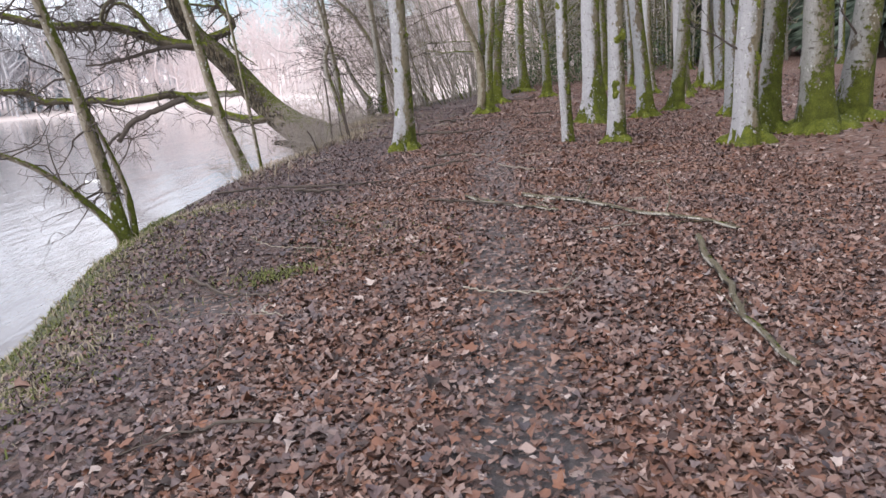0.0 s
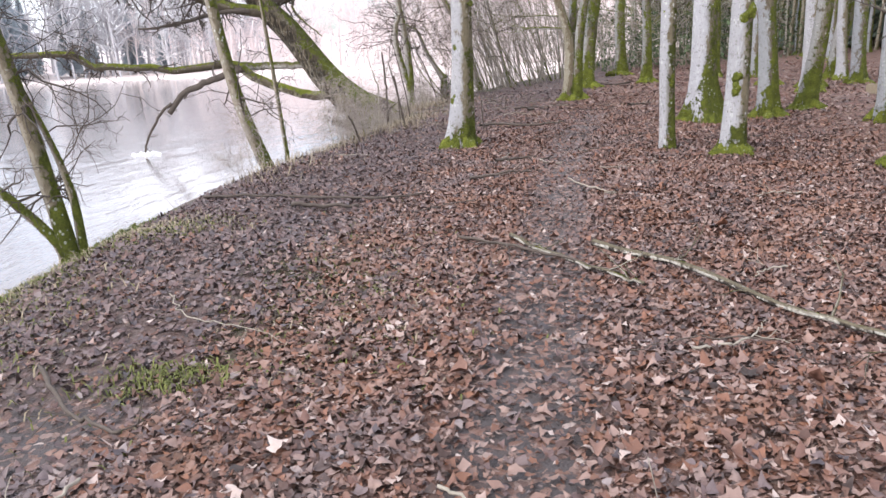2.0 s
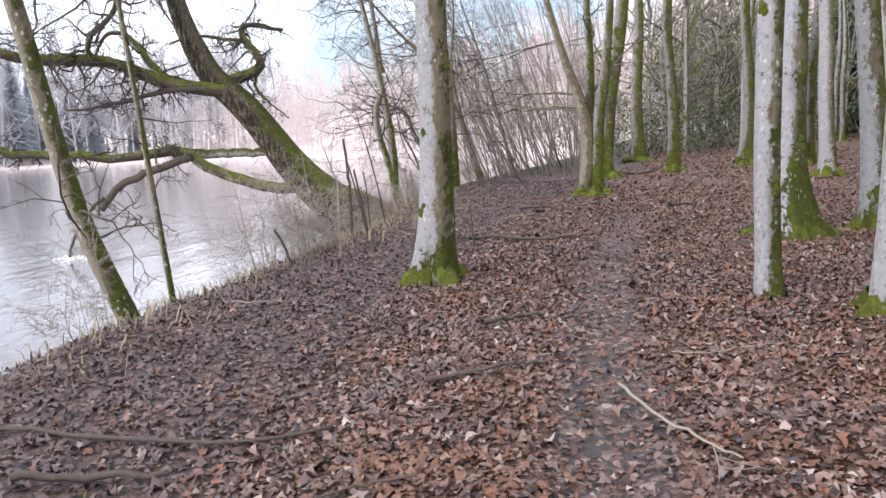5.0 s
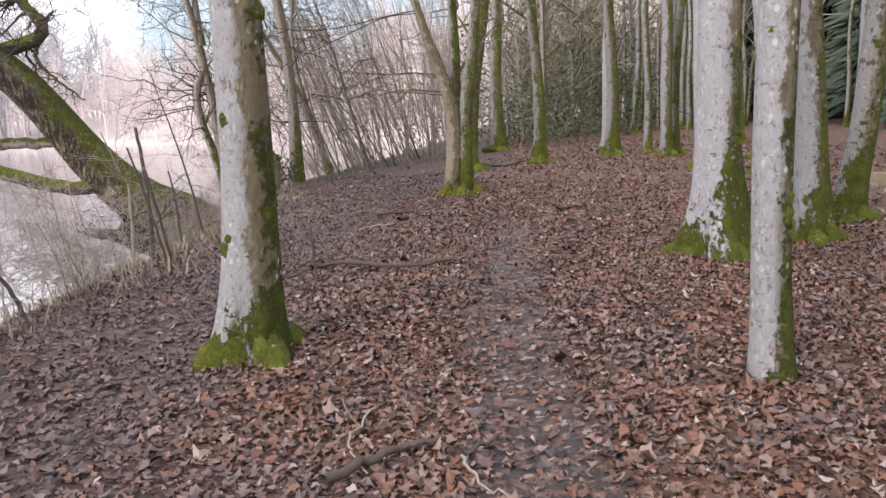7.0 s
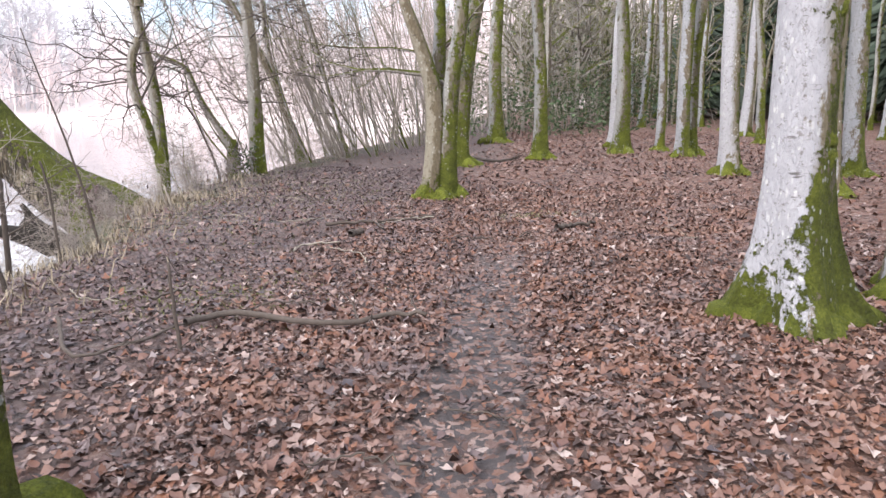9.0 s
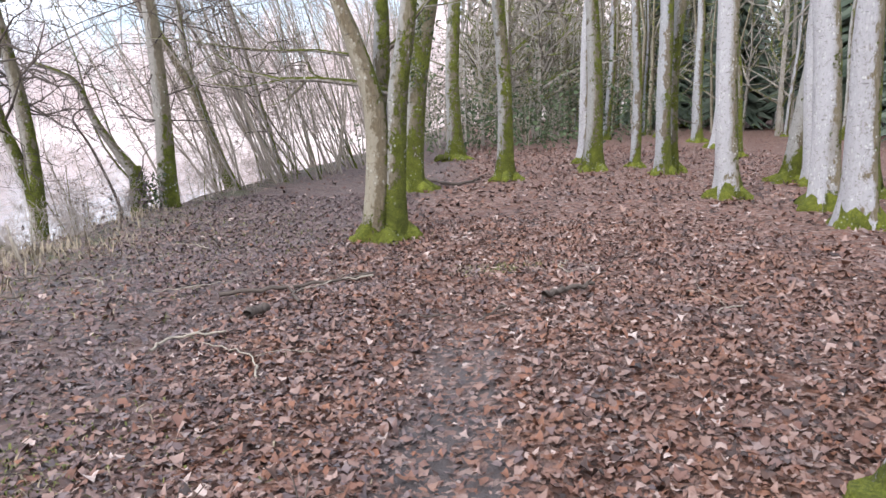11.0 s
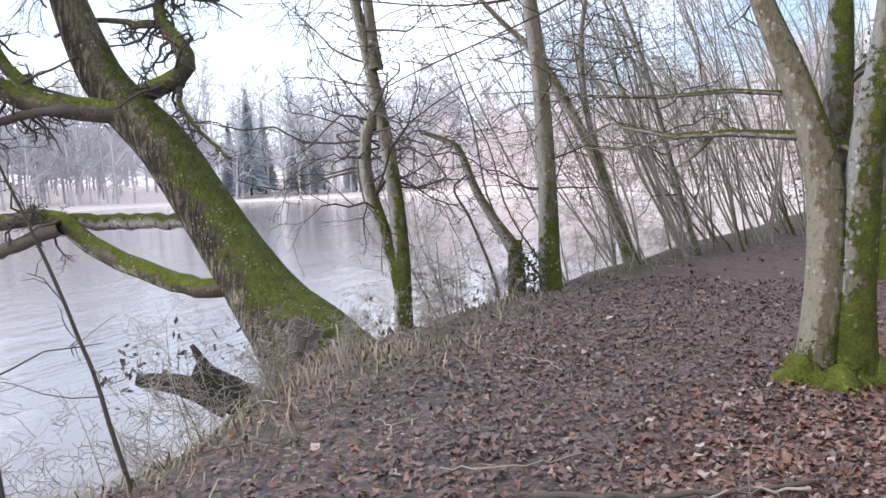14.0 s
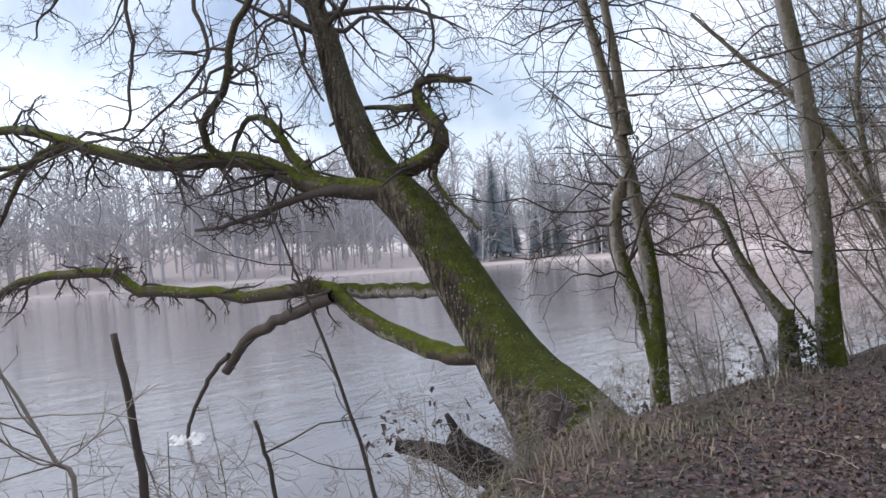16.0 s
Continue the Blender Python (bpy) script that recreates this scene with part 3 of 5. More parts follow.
CLUMPS = {0: ((0.75, 3.9, 0.10), (1.45, 4.6, 0.14), (2.1, 5.2, 0.12), (1.0, 5.6, 0.12), (2.5, 4.4, 0.10)), 1: ((0.55, 4.5, 0.07), (0.92, 4.9, 0.10), (1.58, 4.6, 0.07), (1.80, 4.9, 0.11), (0.2, 5.3, 0.09), (2.3, 4.4, 0.08)),
          2: ((0.9, 4.2, 0.12), (1.7, 5.0, 0.13), (2.6, 4.6, 0.12)), 3: ((1.15, 5.2, 0.15), (2.0, 5.5, 0.14)), 7: ((1.2, 5.3, 0.13), (2.0, 4.8, 0.12))}      # height, angle, size
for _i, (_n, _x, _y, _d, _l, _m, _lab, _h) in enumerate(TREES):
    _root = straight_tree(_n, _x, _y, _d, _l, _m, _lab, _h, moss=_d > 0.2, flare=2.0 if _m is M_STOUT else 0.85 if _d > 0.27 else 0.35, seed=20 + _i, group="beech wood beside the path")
    for _k, (_ch, _ca, _cs) in enumerate(CLUMPS.get(_i, ())):
        moss_clump(_root, _x, _y, _l, float(ground_z(_x, _y)), _d, _ch, _ca, _cs, 900 + 10 * _i + _k)

_rng = np.random.default_rng(5)
_n = 0
while _n < 80:      # further trunks of the same wood
    _x, _y = _rng.uniform(6.5, 34), _rng.uniform(8, 66)
    if _x < 6 + max(0, _y - 30) * 0.28 or (_y < 20 and _x < 8.4) or (_y < 41 and _x < 13) or abs(_x - along(PATH_X, _y)) < 1.5:
        continue
    if min((_x - t[1]) ** 2 + (_y - t[2]) ** 2 for t in TREES) < 1.2:
        continue
    if abs(_x - 15.5) < 1.2 and _y < 45:
        continue
    straight_tree("beech_tree", _x, _y, _rng.uniform(0.15, 0.36), (_rng.normal(0, 0.03), _rng.normal(0, 0.03)), (M_GREY, M_MOSSY, M_GREY)[_n % 3],
                  (GREY_LABEL, MOSS_LABEL, GREY_LABEL)[_n % 3], _rng.uniform(11, 16), moss=_n % 2 == 0, seed=200 + _n, limbs=9, lowest=0.3, group="beech wood beside the path")
    _n += 1


# two stems on one foot, beside the path
def twin_tree():
    rng = np.random.default_rng(77)
    root = thing("twin_stemmed_tree", (1.64, 22.9, float(ground_z(1.64, 22.9))), "tree of three mossy stems on one foot beside the path", "tree")
    for name, pts, r0, r1, mat_ in (("stem", [(1.50, 22.9, -0.1), (1.52, 22.9, 0.2), (1.58, 22.88, 0.86), (1.55, 22.86, 1.68), (1.33, 22.85, 2.43), (1.10, 22.85, 3.1), (0.6, 22.8, 5.0), (0.2, 22.9, 8)], 0.15, 0.03, M_OLIVE),
                                    ("stem", [(1.76, 22.9, -0.1), (1.76, 22.9, 0.2), (1.77, 22.9, 0.85), (1.84, 22.9, 1.83), (1.99, 22.9, 2.87), (2.1, 22.9, 5.0), (2.0, 23.1, 10)], 0.16, 0.03, M_MOSSY),
                                    ("stem", [(1.68, 23.02, -0.1), (1.69, 23.05, 0.5), (1.72, 23.2, 1.27), (1.66, 23.25, 1.85), (1.69, 23.3, 2.95), (1.6, 23.3, 5.5), (1.7, 23.4, 10)], 0.15, 0.03, M_MOSSY)):
        p = smooth_path(pts, 26)
        rad = r0 * np.interp(np.linspace(0, 1, 26), [0, 0.1, 0.4, 1], [1.25, 1.0, 0.85, 0.25])
        s = Shape()
        s.tube(p, rad, 16, rough=0.07, flare=0.35, seed=int(r0 * 1000))
        stem = part(name, s, mat_, root)
        s = Shape()
        crown(s, p[10:], rad[10:], rng, 0.1, 8, 2.6, 1)
        part("branch_mass", s, M_LIMB, stem, "bare leafless branches", kind="stuff")
    moss_foot((1.64, 22.93), 0.26, rng, root, 5)
    for pts in ([(1.0, 22.85, 3.35), (0.5, 22.3, 3.2), (-0.3, 22.0, 3.0), (-0.9, 21.75, 2.95), (-1.35, 21.2, 2.95), (-1.7, 20.9, 2.98)],
                [(1.0, 22.85, 3.3), (0.4, 22.2, 3.15), (-0.35, 21.9, 2.8), (-0.95, 21.5, 2.5), (-1.25, 21.2, 2.3)]):
        p = smooth_path(pts, 16)
        s = Shape()
        s.tube(p, np.linspace(0.011, 0.004, 16), 6, rough=0.1)
        br = part("overhanging_branch", s, M_DEAD, root)
        s = Shape()
        for k in (3, 5, 7, 8, 10, 11, 13, 14):
            bough(s, p[k], (rng.normal(-0.7, 0.3), rng.normal(-0.3, 0.4), rng.uniform(-0.3, 0.5)), rng.uniform(0.3, 0.8), 0.005, rng, 1, 3, 4, 0.0, 0.2, 0.8, 4, 0.4)
        part("twig_mass", s, M_TWIG, br, "fine bare twigs", kind="stuff")


twin_tree()


# ---------------------------------------------------------------- the leaning riverside tree
def limb(root, name, pts, r0, r1, mat_, rng, twigs=0, twig_len=0.8, droop=0.06, n=22, rough=0.10, sides=10, label="", depth=2, kids=3, lo=0.15):
    p = smooth_path(pts, n)
    p[1:-1] += rng.normal(0, 0.012, (n - 2, 3))
    rad = np.linspace(r0, r1, n)
    s = Shape()
    s.tube(p, rad, sides, rough=rough, seed=int(abs(p[0][0]) * 1000))
    ob = part(name, s, mat_, root, label)
    if twigs:
        s = Shape()
        for _ in range(int(twigs * 2.3)):
            k = int(rng.integers(int(n * lo), n - 1))
            a = rng.uniform(0, 6.28)
            bough(s, p[k], (math.cos(a), math.sin(a), rng.uniform(-0.9, 0.7)), twig_len * rng.uniform(0.5, 1.5), min(rad[k] * 0.5, 0.032), rng, depth, 4, kids + 1, droop, 0.42, 0.85, 5, 0.25)
        part("twig_mass", s, M_TWIG, ob, "dark crooked bare twigs", kind="stuff")
    return ob


def leaning_tree():
    rng = np.random.default_rng(9)
    root = thing("leaning_tree", (-3.65, 23.4, -0.25), "old mossy tree leaning out over the river from the bank", "tree")
    trunk = [(-3.30, 23.66, -0.55), (-3.77, 23.86, -0.21), (-4.50, 24.21, 0.15), (-5.46, 24.55, 0.99), (-6.41, 24.47, 2.32), (-7.25, 24.37, 3.23), (-7.72, 24.29, 4.26), (-7.98, 24.24, 5.28), (-8.25, 24.19, 6.07), (-8.69, 24.14, 7.35), (-9.71, 23.96, 10.40), (-10.25, 24.01, 13.48)]
    p = smooth_path(trunk, 48)
    L = np.linspace(0, 1, 48)
    rad = np.interp(L, [0, 0.09, 0.18, 0.27, 0.36, 0.45, 0.55, 0.73, 1.0], [0.50, 0.46, 0.43, 0.40, 0.36, 0.29, 0.24, 0.165, 0.04])
    s = Shape()
    s.tube(p, rad, 44, rough=0.10, flare=0.35, lobes=5, seed=4)
    part("trunk", s, M_OAK, root)
    s = Shape()   # dark split along the trunk
    crack = smooth_path([(-4.35, 23.96, -0.10), (-4.97, 24.20, 0.32), (-5.45, 24.25, 0.83), (-5.72, 24.27, 1.16)], 12)
    s.tube(crack, np.interp(np.linspace(0, 1, 12), [0, 0.5, 1], [0.05, 0.045, 0.012]), 8, rough=0.2, seed=2)
    part("split", s, M_BLACK, root, "dark open split in the bark")
    s = Shape()
    crown(s, p[27:], rad[27:], rng, 0.03, 30, 4.2, 2, 0.10)
    part("branch_mass", s, M_TWIG, root, "dark bare branches against the sky", kind="stuff")
    limb(root, "upper_limb", [(-6.74, 24.33, 2.81), (-7.67, 23.93, 2.93), (-8.34, 23.79, 3.09), (-9.35, 23.55, 3.57), (-10.80, 22.82, 3.63), (-12.02, 22.21, 4.01), (-12.62, 21.88, 4.29), (-13.81, 21.25, 4.59), (-15.63, 20.17, 4.45)], 0.181, 0.063, M_OAKLIMB, rng, 26, 1.2, 0.10, lo=0.25)
    for e in ((-14.50, 20.65, 3.32), (-14.17, 21.14, 2.67), (-15.14, 20.81, 3.81)):
        limb(root, "drooping_bough", [(-12.44, 21.98, 4.20), (-13.25, 21.56, 3.94), e, (e[0] - 0.5, e[1] - 0.4, e[2] - 0.6)], 0.071, 0.019, M_OAKLIMB, rng, 5, 0.7, 0.12)
    limb(root, "dead_limb", [(-7.21, 24.17, 2.80), (-7.46, 23.84, 2.86), (-8.10, 23.71, 2.84), (-8.79, 23.54, 2.69), (-9.57, 23.29, 2.53), (-10.21, 23.01, 2.47)], 0.084, 0.028, M_DEAD, rng, 7, 0.7, 0.05, label="reddish dead limb")
    limb(root, "upright_limb", [(-7.82, 23.91, 2.94), (-8.13, 23.85, 3.15), (-8.41, 23.77, 3.46), (-8.71, 23.70, 3.94), (-9.01, 23.63, 4.20), (-9.40, 23.52, 4.11), (-9.63, 23.40, 3.52)], 0.121, 0.029, M_OAKLIMB, rng, 6, 0.9, 0.0)
    limb(root, "curling_limb", [(-7.22, 24.45, 2.98), (-6.61, 24.60, 3.12), (-6.08, 24.71, 3.39), (-6.27, 24.70, 3.79), (-6.46, 24.68, 4.03), (-6.48, 24.68, 4.28), (-6.21, 24.70, 4.35), (-5.47, 24.70, 4.20)], 0.158, 0.039, M_OAKLIMB, rng, 9, 0.9, 0.05)
    limb(root, "curling_limb", [(-6.37, 24.69, 3.92), (-6.50, 24.67, 4.00), (-6.95, 24.63, 4.07), (-7.63, 24.55, 4.17), (-8.25, 24.40, 3.99)], 0.059, 0.024, M_OAKLIMB, rng, 4, 0.7, 0.0)
    limb(root, "hanging_limb", [(-6.17, 24.71, 3.34), (-6.27, 24.71, 2.90), (-5.96, 24.72, 2.50), (-5.47, 24.70, 2.10)], 0.051, 0.015, M_OAKLIMB, rng, 5, 0.6, 0.1)
    limb(root, "upper_limb", [(-8.07, 23.97, 3.15), (-9.37, 23.10, 3.60), (-9.23, 22.73, 4.02), (-8.67, 22.82, 4.54), (-8.47, 22.85, 5.26), (-8.04, 22.97, 5.81), (-7.79, 22.87, 6.80)], 0.074, 0.044, M_OAKLIMB, rng, 9, 1.1, 0.06)
    low = [(-5.19, 24.41, 0.48), (-5.54, 24.23, 0.42), (-6.02, 24.18, 0.49), (-6.70, 24.09, 0.71), (-7.41, 23.98, 1.05), (-7.81, 23.90, 1.36), (-8.37, 23.77, 1.41), (-9.42, 23.52, 1.31), (-10.17, 23.15, 1.44), (-11.37, 22.54, 1.52), (-11.80, 22.31, 1.86), (-12.58, 21.91, 1.88), (-13.46, 21.45, 1.83), (-14.04, 21.13, 1.60), (-14.82, 20.65, 0.89)]
    limb(root, "low_limb", low, 0.150, 0.065, M_OAKLIMB, rng, 17, 0.7, 0.14, n=40, lo=0.35)
    limb(root, "low_limb", [(-7.88, 24.03, 1.33), (-7.09, 24.27, 1.31), (-6.12, 24.42, 1.30), (-5.76, 24.52, 1.31)], 0.115, 0.095, M_LIMB, rng)
    limb(root, "dead_limb", [(-7.66, 23.76, 1.28), (-8.57, 23.47, 0.96), (-9.28, 23.27, 0.65), (-9.67, 23.08, 0.14)], 0.102, 0.073, M_DEAD, rng, 2, 0.3)
    limb(root, "dipping_branch", [(-9.58, 23.11, 0.43), (-10.01, 22.90, -0.05), (-10.35, 22.72, -0.89), (-10.53, 22.60, -2.43)], 0.043, 0.023, M_DEAD, rng, 2, 0.3)
    for pts, r0 in (([(-8.34, 24.19, 6.43), (-8.35, 23.89, 6.11), (-8.27, 23.82, 5.46), (-8.00, 23.88, 4.64), (-7.80, 23.96, 4.26)], 0.04),
                    ([(-8.91, 24.06, 7.84), (-9.44, 23.52, 7.12), (-9.28, 22.74, 6.09), (-9.05, 22.79, 5.25), (-9.23, 22.69, 4.81), (-10.13, 22.29, 4.16), (-10.70, 22.03, 3.88)], 0.045),
                    ([(-9.26, 24.00, 8.65), (-10.05, 22.86, 7.65), (-9.90, 21.98, 6.16), (-9.81, 21.98, 5.23), (-9.91, 21.91, 4.63), (-9.97, 21.87, 4.09), (-10.76, 21.59, 4.04)], 0.045),
                    ([(-9.26, 24.00, 8.36), (-10.80, 22.62, 7.56), (-11.68, 21.49, 6.27), (-12.07, 21.35, 5.82)], 0.04),
                    ([(-8.55, 24.17, 7.04), (-7.26, 24.30, 6.52), (-6.20, 24.64, 5.47), (-6.18, 24.68, 4.69), (-6.48, 24.67, 4.35)], 0.035)):
        limb(root, "hanging_limb", pts, r0, 0.014, M_TWIG, rng, 8, 1.0, 0.12, lo=0.3, rough=0.15)
    # roots and torn wood at the foot
    for a in ((-3.1, 23.3, -0.5), (-3.35, 23.0, -0.55), (-2.9, 23.75, -0.35)):
        limb(root, "root", [(-3.6, 23.40, 0.15), ((-3.5 + a[0]) / 2, (23.4 + a[1]) / 2, -0.15), a], 0.16, 0.05, M_DEAD, rng)
    return root


leaning_tree()


def broken_log():
    rng = np.random.default_rng(12)
    root = thing("broken_log", (-3.85, 22.8, -0.8), "black rotten hollow log broken at the water's edge", "log")
    for name, pts, r0, r1 in (("log_body", [(-3.35, 22.75, -0.85), (-3.81, 22.85, -0.60), (-4.13, 22.65, -0.32), (-4.30, 22.5, -0.22)], 0.20, 0.13),
                              ("splintered_end", [(-4.0, 22.7, -0.55), (-4.35, 22.42, -0.30), (-4.70, 22.15, -0.18)], 0.13, 0.06),
                              ("splintered_end", [(-3.95, 22.75, -0.45), (-4.15, 22.6, -0.15), (-4.28, 22.52, 0.12)], 0.11, 0.025)):
        p = smooth_path(pts, 14)
        s = Shape()
        s.tube(p, np.linspace(r0, r1, 14), 12, rough=0.35, seed=int(r0 * 100))
        part(name, s, M_BLACK, root)


broken_log()


# ---------------------------------------------------------------- the other riverside trees
def riverside_tree(name, label, stems, seed, mat_, twigs=24, reach=1.9, moss=True):
    rng = np.random.default_rng(seed)
    b = stems[0][0][0]
    z = float(ground_z(b[0], b[1]))
    root = thing(name, (b[0], b[1], min(b[2], z)), label, "tree")
    for pts, r0, r1, *other in stems:
        pts = [tuple(q) for q in pts]
        if pts[0][2] < 0.3:
            pts = [(pts[0][0], pts[0][1], min(pts[0][2], float(ground_z(pts[0][0], pts[0][1]))) - 0.15)] + pts
        p = smooth_path(pts, 26)
        rad = np.linspace(r0, r1, 26)
        rad[:4] *= np.array([1.5, 1.3, 1.15, 1.05]) if r0 > 0.06 else 1.0
        s = Shape()
        s.tube(p, rad, 12 if r0 > 0.05 else 7, rough=0.07, seed=seed)
        stem = part("stem", s, other[0] if other else mat_, root)
        s = Shape()
        for _ in range(twigs):
            k = int(rng.integers(9, 25))
            a = rng.uniform(0, 6.28)
            bough(s, p[k], (math.cos(a), math.sin(a), rng.uniform(-0.2, 0.8)), reach * rng.uniform(0.4, 1.2), min(rad[k] * 0.3, 0.015), rng, 2, 4, 4, 0.02, 0.33, 0.8, 6, 0.25)
        part("twig_mass", s, M_TWIG, stem, "fine bare twigs", kind="stuff")
    return root


riverside_tree("forked_alder_tree", "slim mossy forked tree at the water's edge", [
    ([(-2.95, 24.70, -0.08), (-2.94, 24.70, 0.93), (-3.0, 24.68, 1.85), (-3.16, 24.59, 2.98), (-3.26, 24.54, 3.65), (-3.46, 24.44, 4.68), (-3.59, 24.37, 5.37), (-3.9, 24.3, 8)], 0.125, 0.03),
    ([(-2.94, 24.70, 0.41), (-3.10, 24.62, 1.07), (-3.26, 24.54, 1.73), (-3.26, 24.54, 2.20), (-3.15, 24.59, 2.55)], 0.08, 0.07),
    ([(-3.12, 24.61, 3.04), (-3.16, 24.59, 3.83), (-3.24, 24.55, 4.64), (-3.28, 24.53, 5.18), (-3.2, 24.6, 7.5)], 0.07, 0.02)], 31, M_ALDER, 30)
riverside_tree("alder_tree", "pale riverside tree with a mossy lower trunk", [
    ([(-1.70, 26.83, 0.05), (-1.72, 26.83, 0.6), (-1.72, 26.83, 1.77), (-1.78, 26.81, 3.26), (-1.97, 26.76, 4.72), (-2.05, 26.73, 5.46), (-2.4, 26.6, 9)], 0.19, 0.06)], 32, M_ALDER, 26, 2.2)
riverside_tree("mossy_stump", "broken mossy stump with one crooked living branch", [
    ([(-2.16, 26.70, 0.0), (-2.17, 26.70, 0.45), (-2.18, 26.7, 0.80)], 0.17, 0.10),
    ([(-2.20, 26.69, 0.70), (-2.65, 26.56, 1.47), (-2.88, 26.50, 2.08), (-3.08, 26.44, 2.25), (-3.42, 26.34, 2.40)], 0.075, 0.03, M_LIMB),
    ([(-2.45, 26.6, 0.2), (-2.75, 26.5, 1.1), (-2.95, 26.4, 1.55), (-2.75, 26.4, 1.75)], 0.03, 0.012, M_DEAD)], 33, M_MOSSY, 4, 0.9)
riverside_tree("leaning_pole_tree", "brown slender tree leaning over the river", [
    ([(-3.32, 13.15, -0.1), (-3.62, 13.0, 1.0), (-3.86, 12.85, 2.7), (-4.15, 12.7, 4.5), (-4.5, 12.5, 7)], 0.115, 0.05)], 34, M_POLE, 8, 1.4)
riverside_tree("sapling", "thin straight sapling on the river bank", [
    ([(-3.25, 13.85, -0.1), (-3.33, 13.8, 1.2), (-3.46, 13.78, 2.9), (-3.6, 13.7, 5)], 0.042, 0.018)], 35, M_POLE, 6, 0.8)
riverside_tree("multi_stem_alder_tree", "mossy many-stemmed tree leaning over the river bank", [
    ([(-3.98, 9.17, -0.15), (-4.18, 9.08, 1.49), (-4.40, 8.99, 2.66), (-4.50, 8.95, 3.14), (-4.9, 8.8, 5)], 0.10, 0.03),
    ([(-3.86, 9.22, -0.15), (-3.86, 9.2, 0.3), (-3.95, 9.19, 0.75), (-4.10, 9.12, 1.30), (-4.4, 9.0, 2.2)], 0.055, 0.015),
    ([(-4.05, 9.12, -0.10), (-4.56, 8.92, 0.59), (-5.04, 8.72, 0.96), (-5.9, 8.4, 1.3)], 0.06, 0.02)], 36, M_POLE, 12, 1.2)


riverside_tree("leaning_hazel_tree", "two-stemmed hazel leaning out over the river bank", [
    ([(-1.20, 30.1, 0.0), (-1.76, 30.0, 1.9), (-2.55, 30.0, 3.5), (-3.0, 30.0, 4.1), (-3.5, 30.0, 4.6), (-4.5, 29.8, 5.8)], 0.12, 0.03),
    ([(-1.14, 30.15, 0.0), (-1.84, 30.05, 2.4), (-1.98, 30.0, 3.9), (-1.86, 30.0, 5.1), (-1.9, 30.0, 7.8)], 0.09, 0.025, M_ALDER)], 37, M_OLIVE, 26, 2.6)
riverside_tree("leaning_hazel_tree", "slender grey hazel stem leaning from the brush", [
    ([(-0.15, 31.0, 0.0), (-0.55, 31.0, 1.6), (-1.05, 31.0, 3.6), (-1.7, 31.0, 5.6), (-2.4, 30.9, 8.0)], 0.07, 0.02)], 38, M_ALDER, 22, 2.4)


# ---------------------------------------------------------------- hazel brush along the bank
def brush(x, y, seed, stems=9, height=5.5, lean=(-0.2, 0.0), twig=1.0):
    rng = np.random.default_rng(seed)
    z = float(ground_z(x, y))
    root = thing("hazel_shrub", (x, y, z), "clump of thin bare grey hazel stems on the bank", "shrub", "hazel brush on the bank")
    tw = Shape()
    for _ in range(stems):
        a = rng.uniform(0, 6.28)
        o = rng.uniform(0.0, 0.35)
        st = np.array([x + math.cos(a) * o, y + math.sin(a) * o, z - 0.1])
        h = height * rng.uniform(0.45, 1.15)
        sp = rng.uniform(0.03, 0.26)
        e = st + np.array([math.cos(a) * sp * h + lean[0] * h * rng.uniform(0.2, 1.6), math.sin(a) * sp * h + lean[1] * h, h])
        m = st + (e - st) * 0.5 + np.array([0, 0, h * 0.08]) + rng.normal(0, 0.05 * h, 3) * (1, 1, 0.2)
        p = smooth_path([st, st + (m - st) * 0.5 + rng.normal(0, 0.025 * h, 3), m, e + rng.normal(0, 0.04 * h, 3)], 14)
        r = rng.uniform(0.009, 0.030) * min(1.0, height / 4)
        s = Shape()
        s.tube(p, np.linspace(r, r * 0.3, 14), 6, seed=seed, rough=0.1)
        part("stem", s, M_PALETWIG if rng.random() < 0.7 else M_GREY, root)
        for _ in range(int(13 * twig)):
            k = int(rng.integers(3, 13))
            b = rng.uniform(0, 6.28)
            bough(tw, p[k], (math.cos(b) - 0.5, math.sin(b), rng.uniform(-0.3, 0.45)), rng.uniform(0.22, 0.55) * min(height, 4.2) * 0.85, r * 0.24, rng, 1, 3, 6, 0.005, 0.25, 0.85, 5, 0.35)
    part("twig_mass", tw, M_BRUSHTWIG, root, "fine bare twigs", kind="stuff")


_rng = np.random.default_rng(55)
BRUSH = [(-1.5, 30.4, 9, 6), (-1.3, 31.6, 9, 6.5), (-0.6, 32.4, 10, 7), (-0.2, 30.9, 7, 5), (0.2, 33.4, 9, 7), (0.6, 31.8, 6, 4.5), (1.0, 34.5, 10, 7), (-2.2, 29.2, 7, 4.5), (1.8, 36.5, 10, 7), (0.2, 36.0, 9, 7),
         (2.8, 40.0, 10, 7), (1.2, 39.0, 9, 7), (3.4, 44.0, 10, 7), (4.6, 48.0, 10, 7), (2.6, 46.5, 9, 7), (5.6, 53.0, 10, 7), (2.9, 33.8, 5, 4), (6.4, 44.5, 8, 5), (7.6, 50.0, 8, 6), (9.2, 47.0, 8, 5), (11.5, 50, 8, 5), (3.6, 41.5, 8, 6), (-0.9, 29.6, 7, 4), (-0.1, 32.0, 10, 6.5), (0.9, 33.0, 9, 6.5), (1.6, 35.3, 9, 7), (2.2, 38.2, 10, 7), (-0.8, 34.0, 9, 7), (3.0, 36.8, 7, 6), (4.2, 45.5, 9, 7), (5.0, 42.8, 8, 6)]
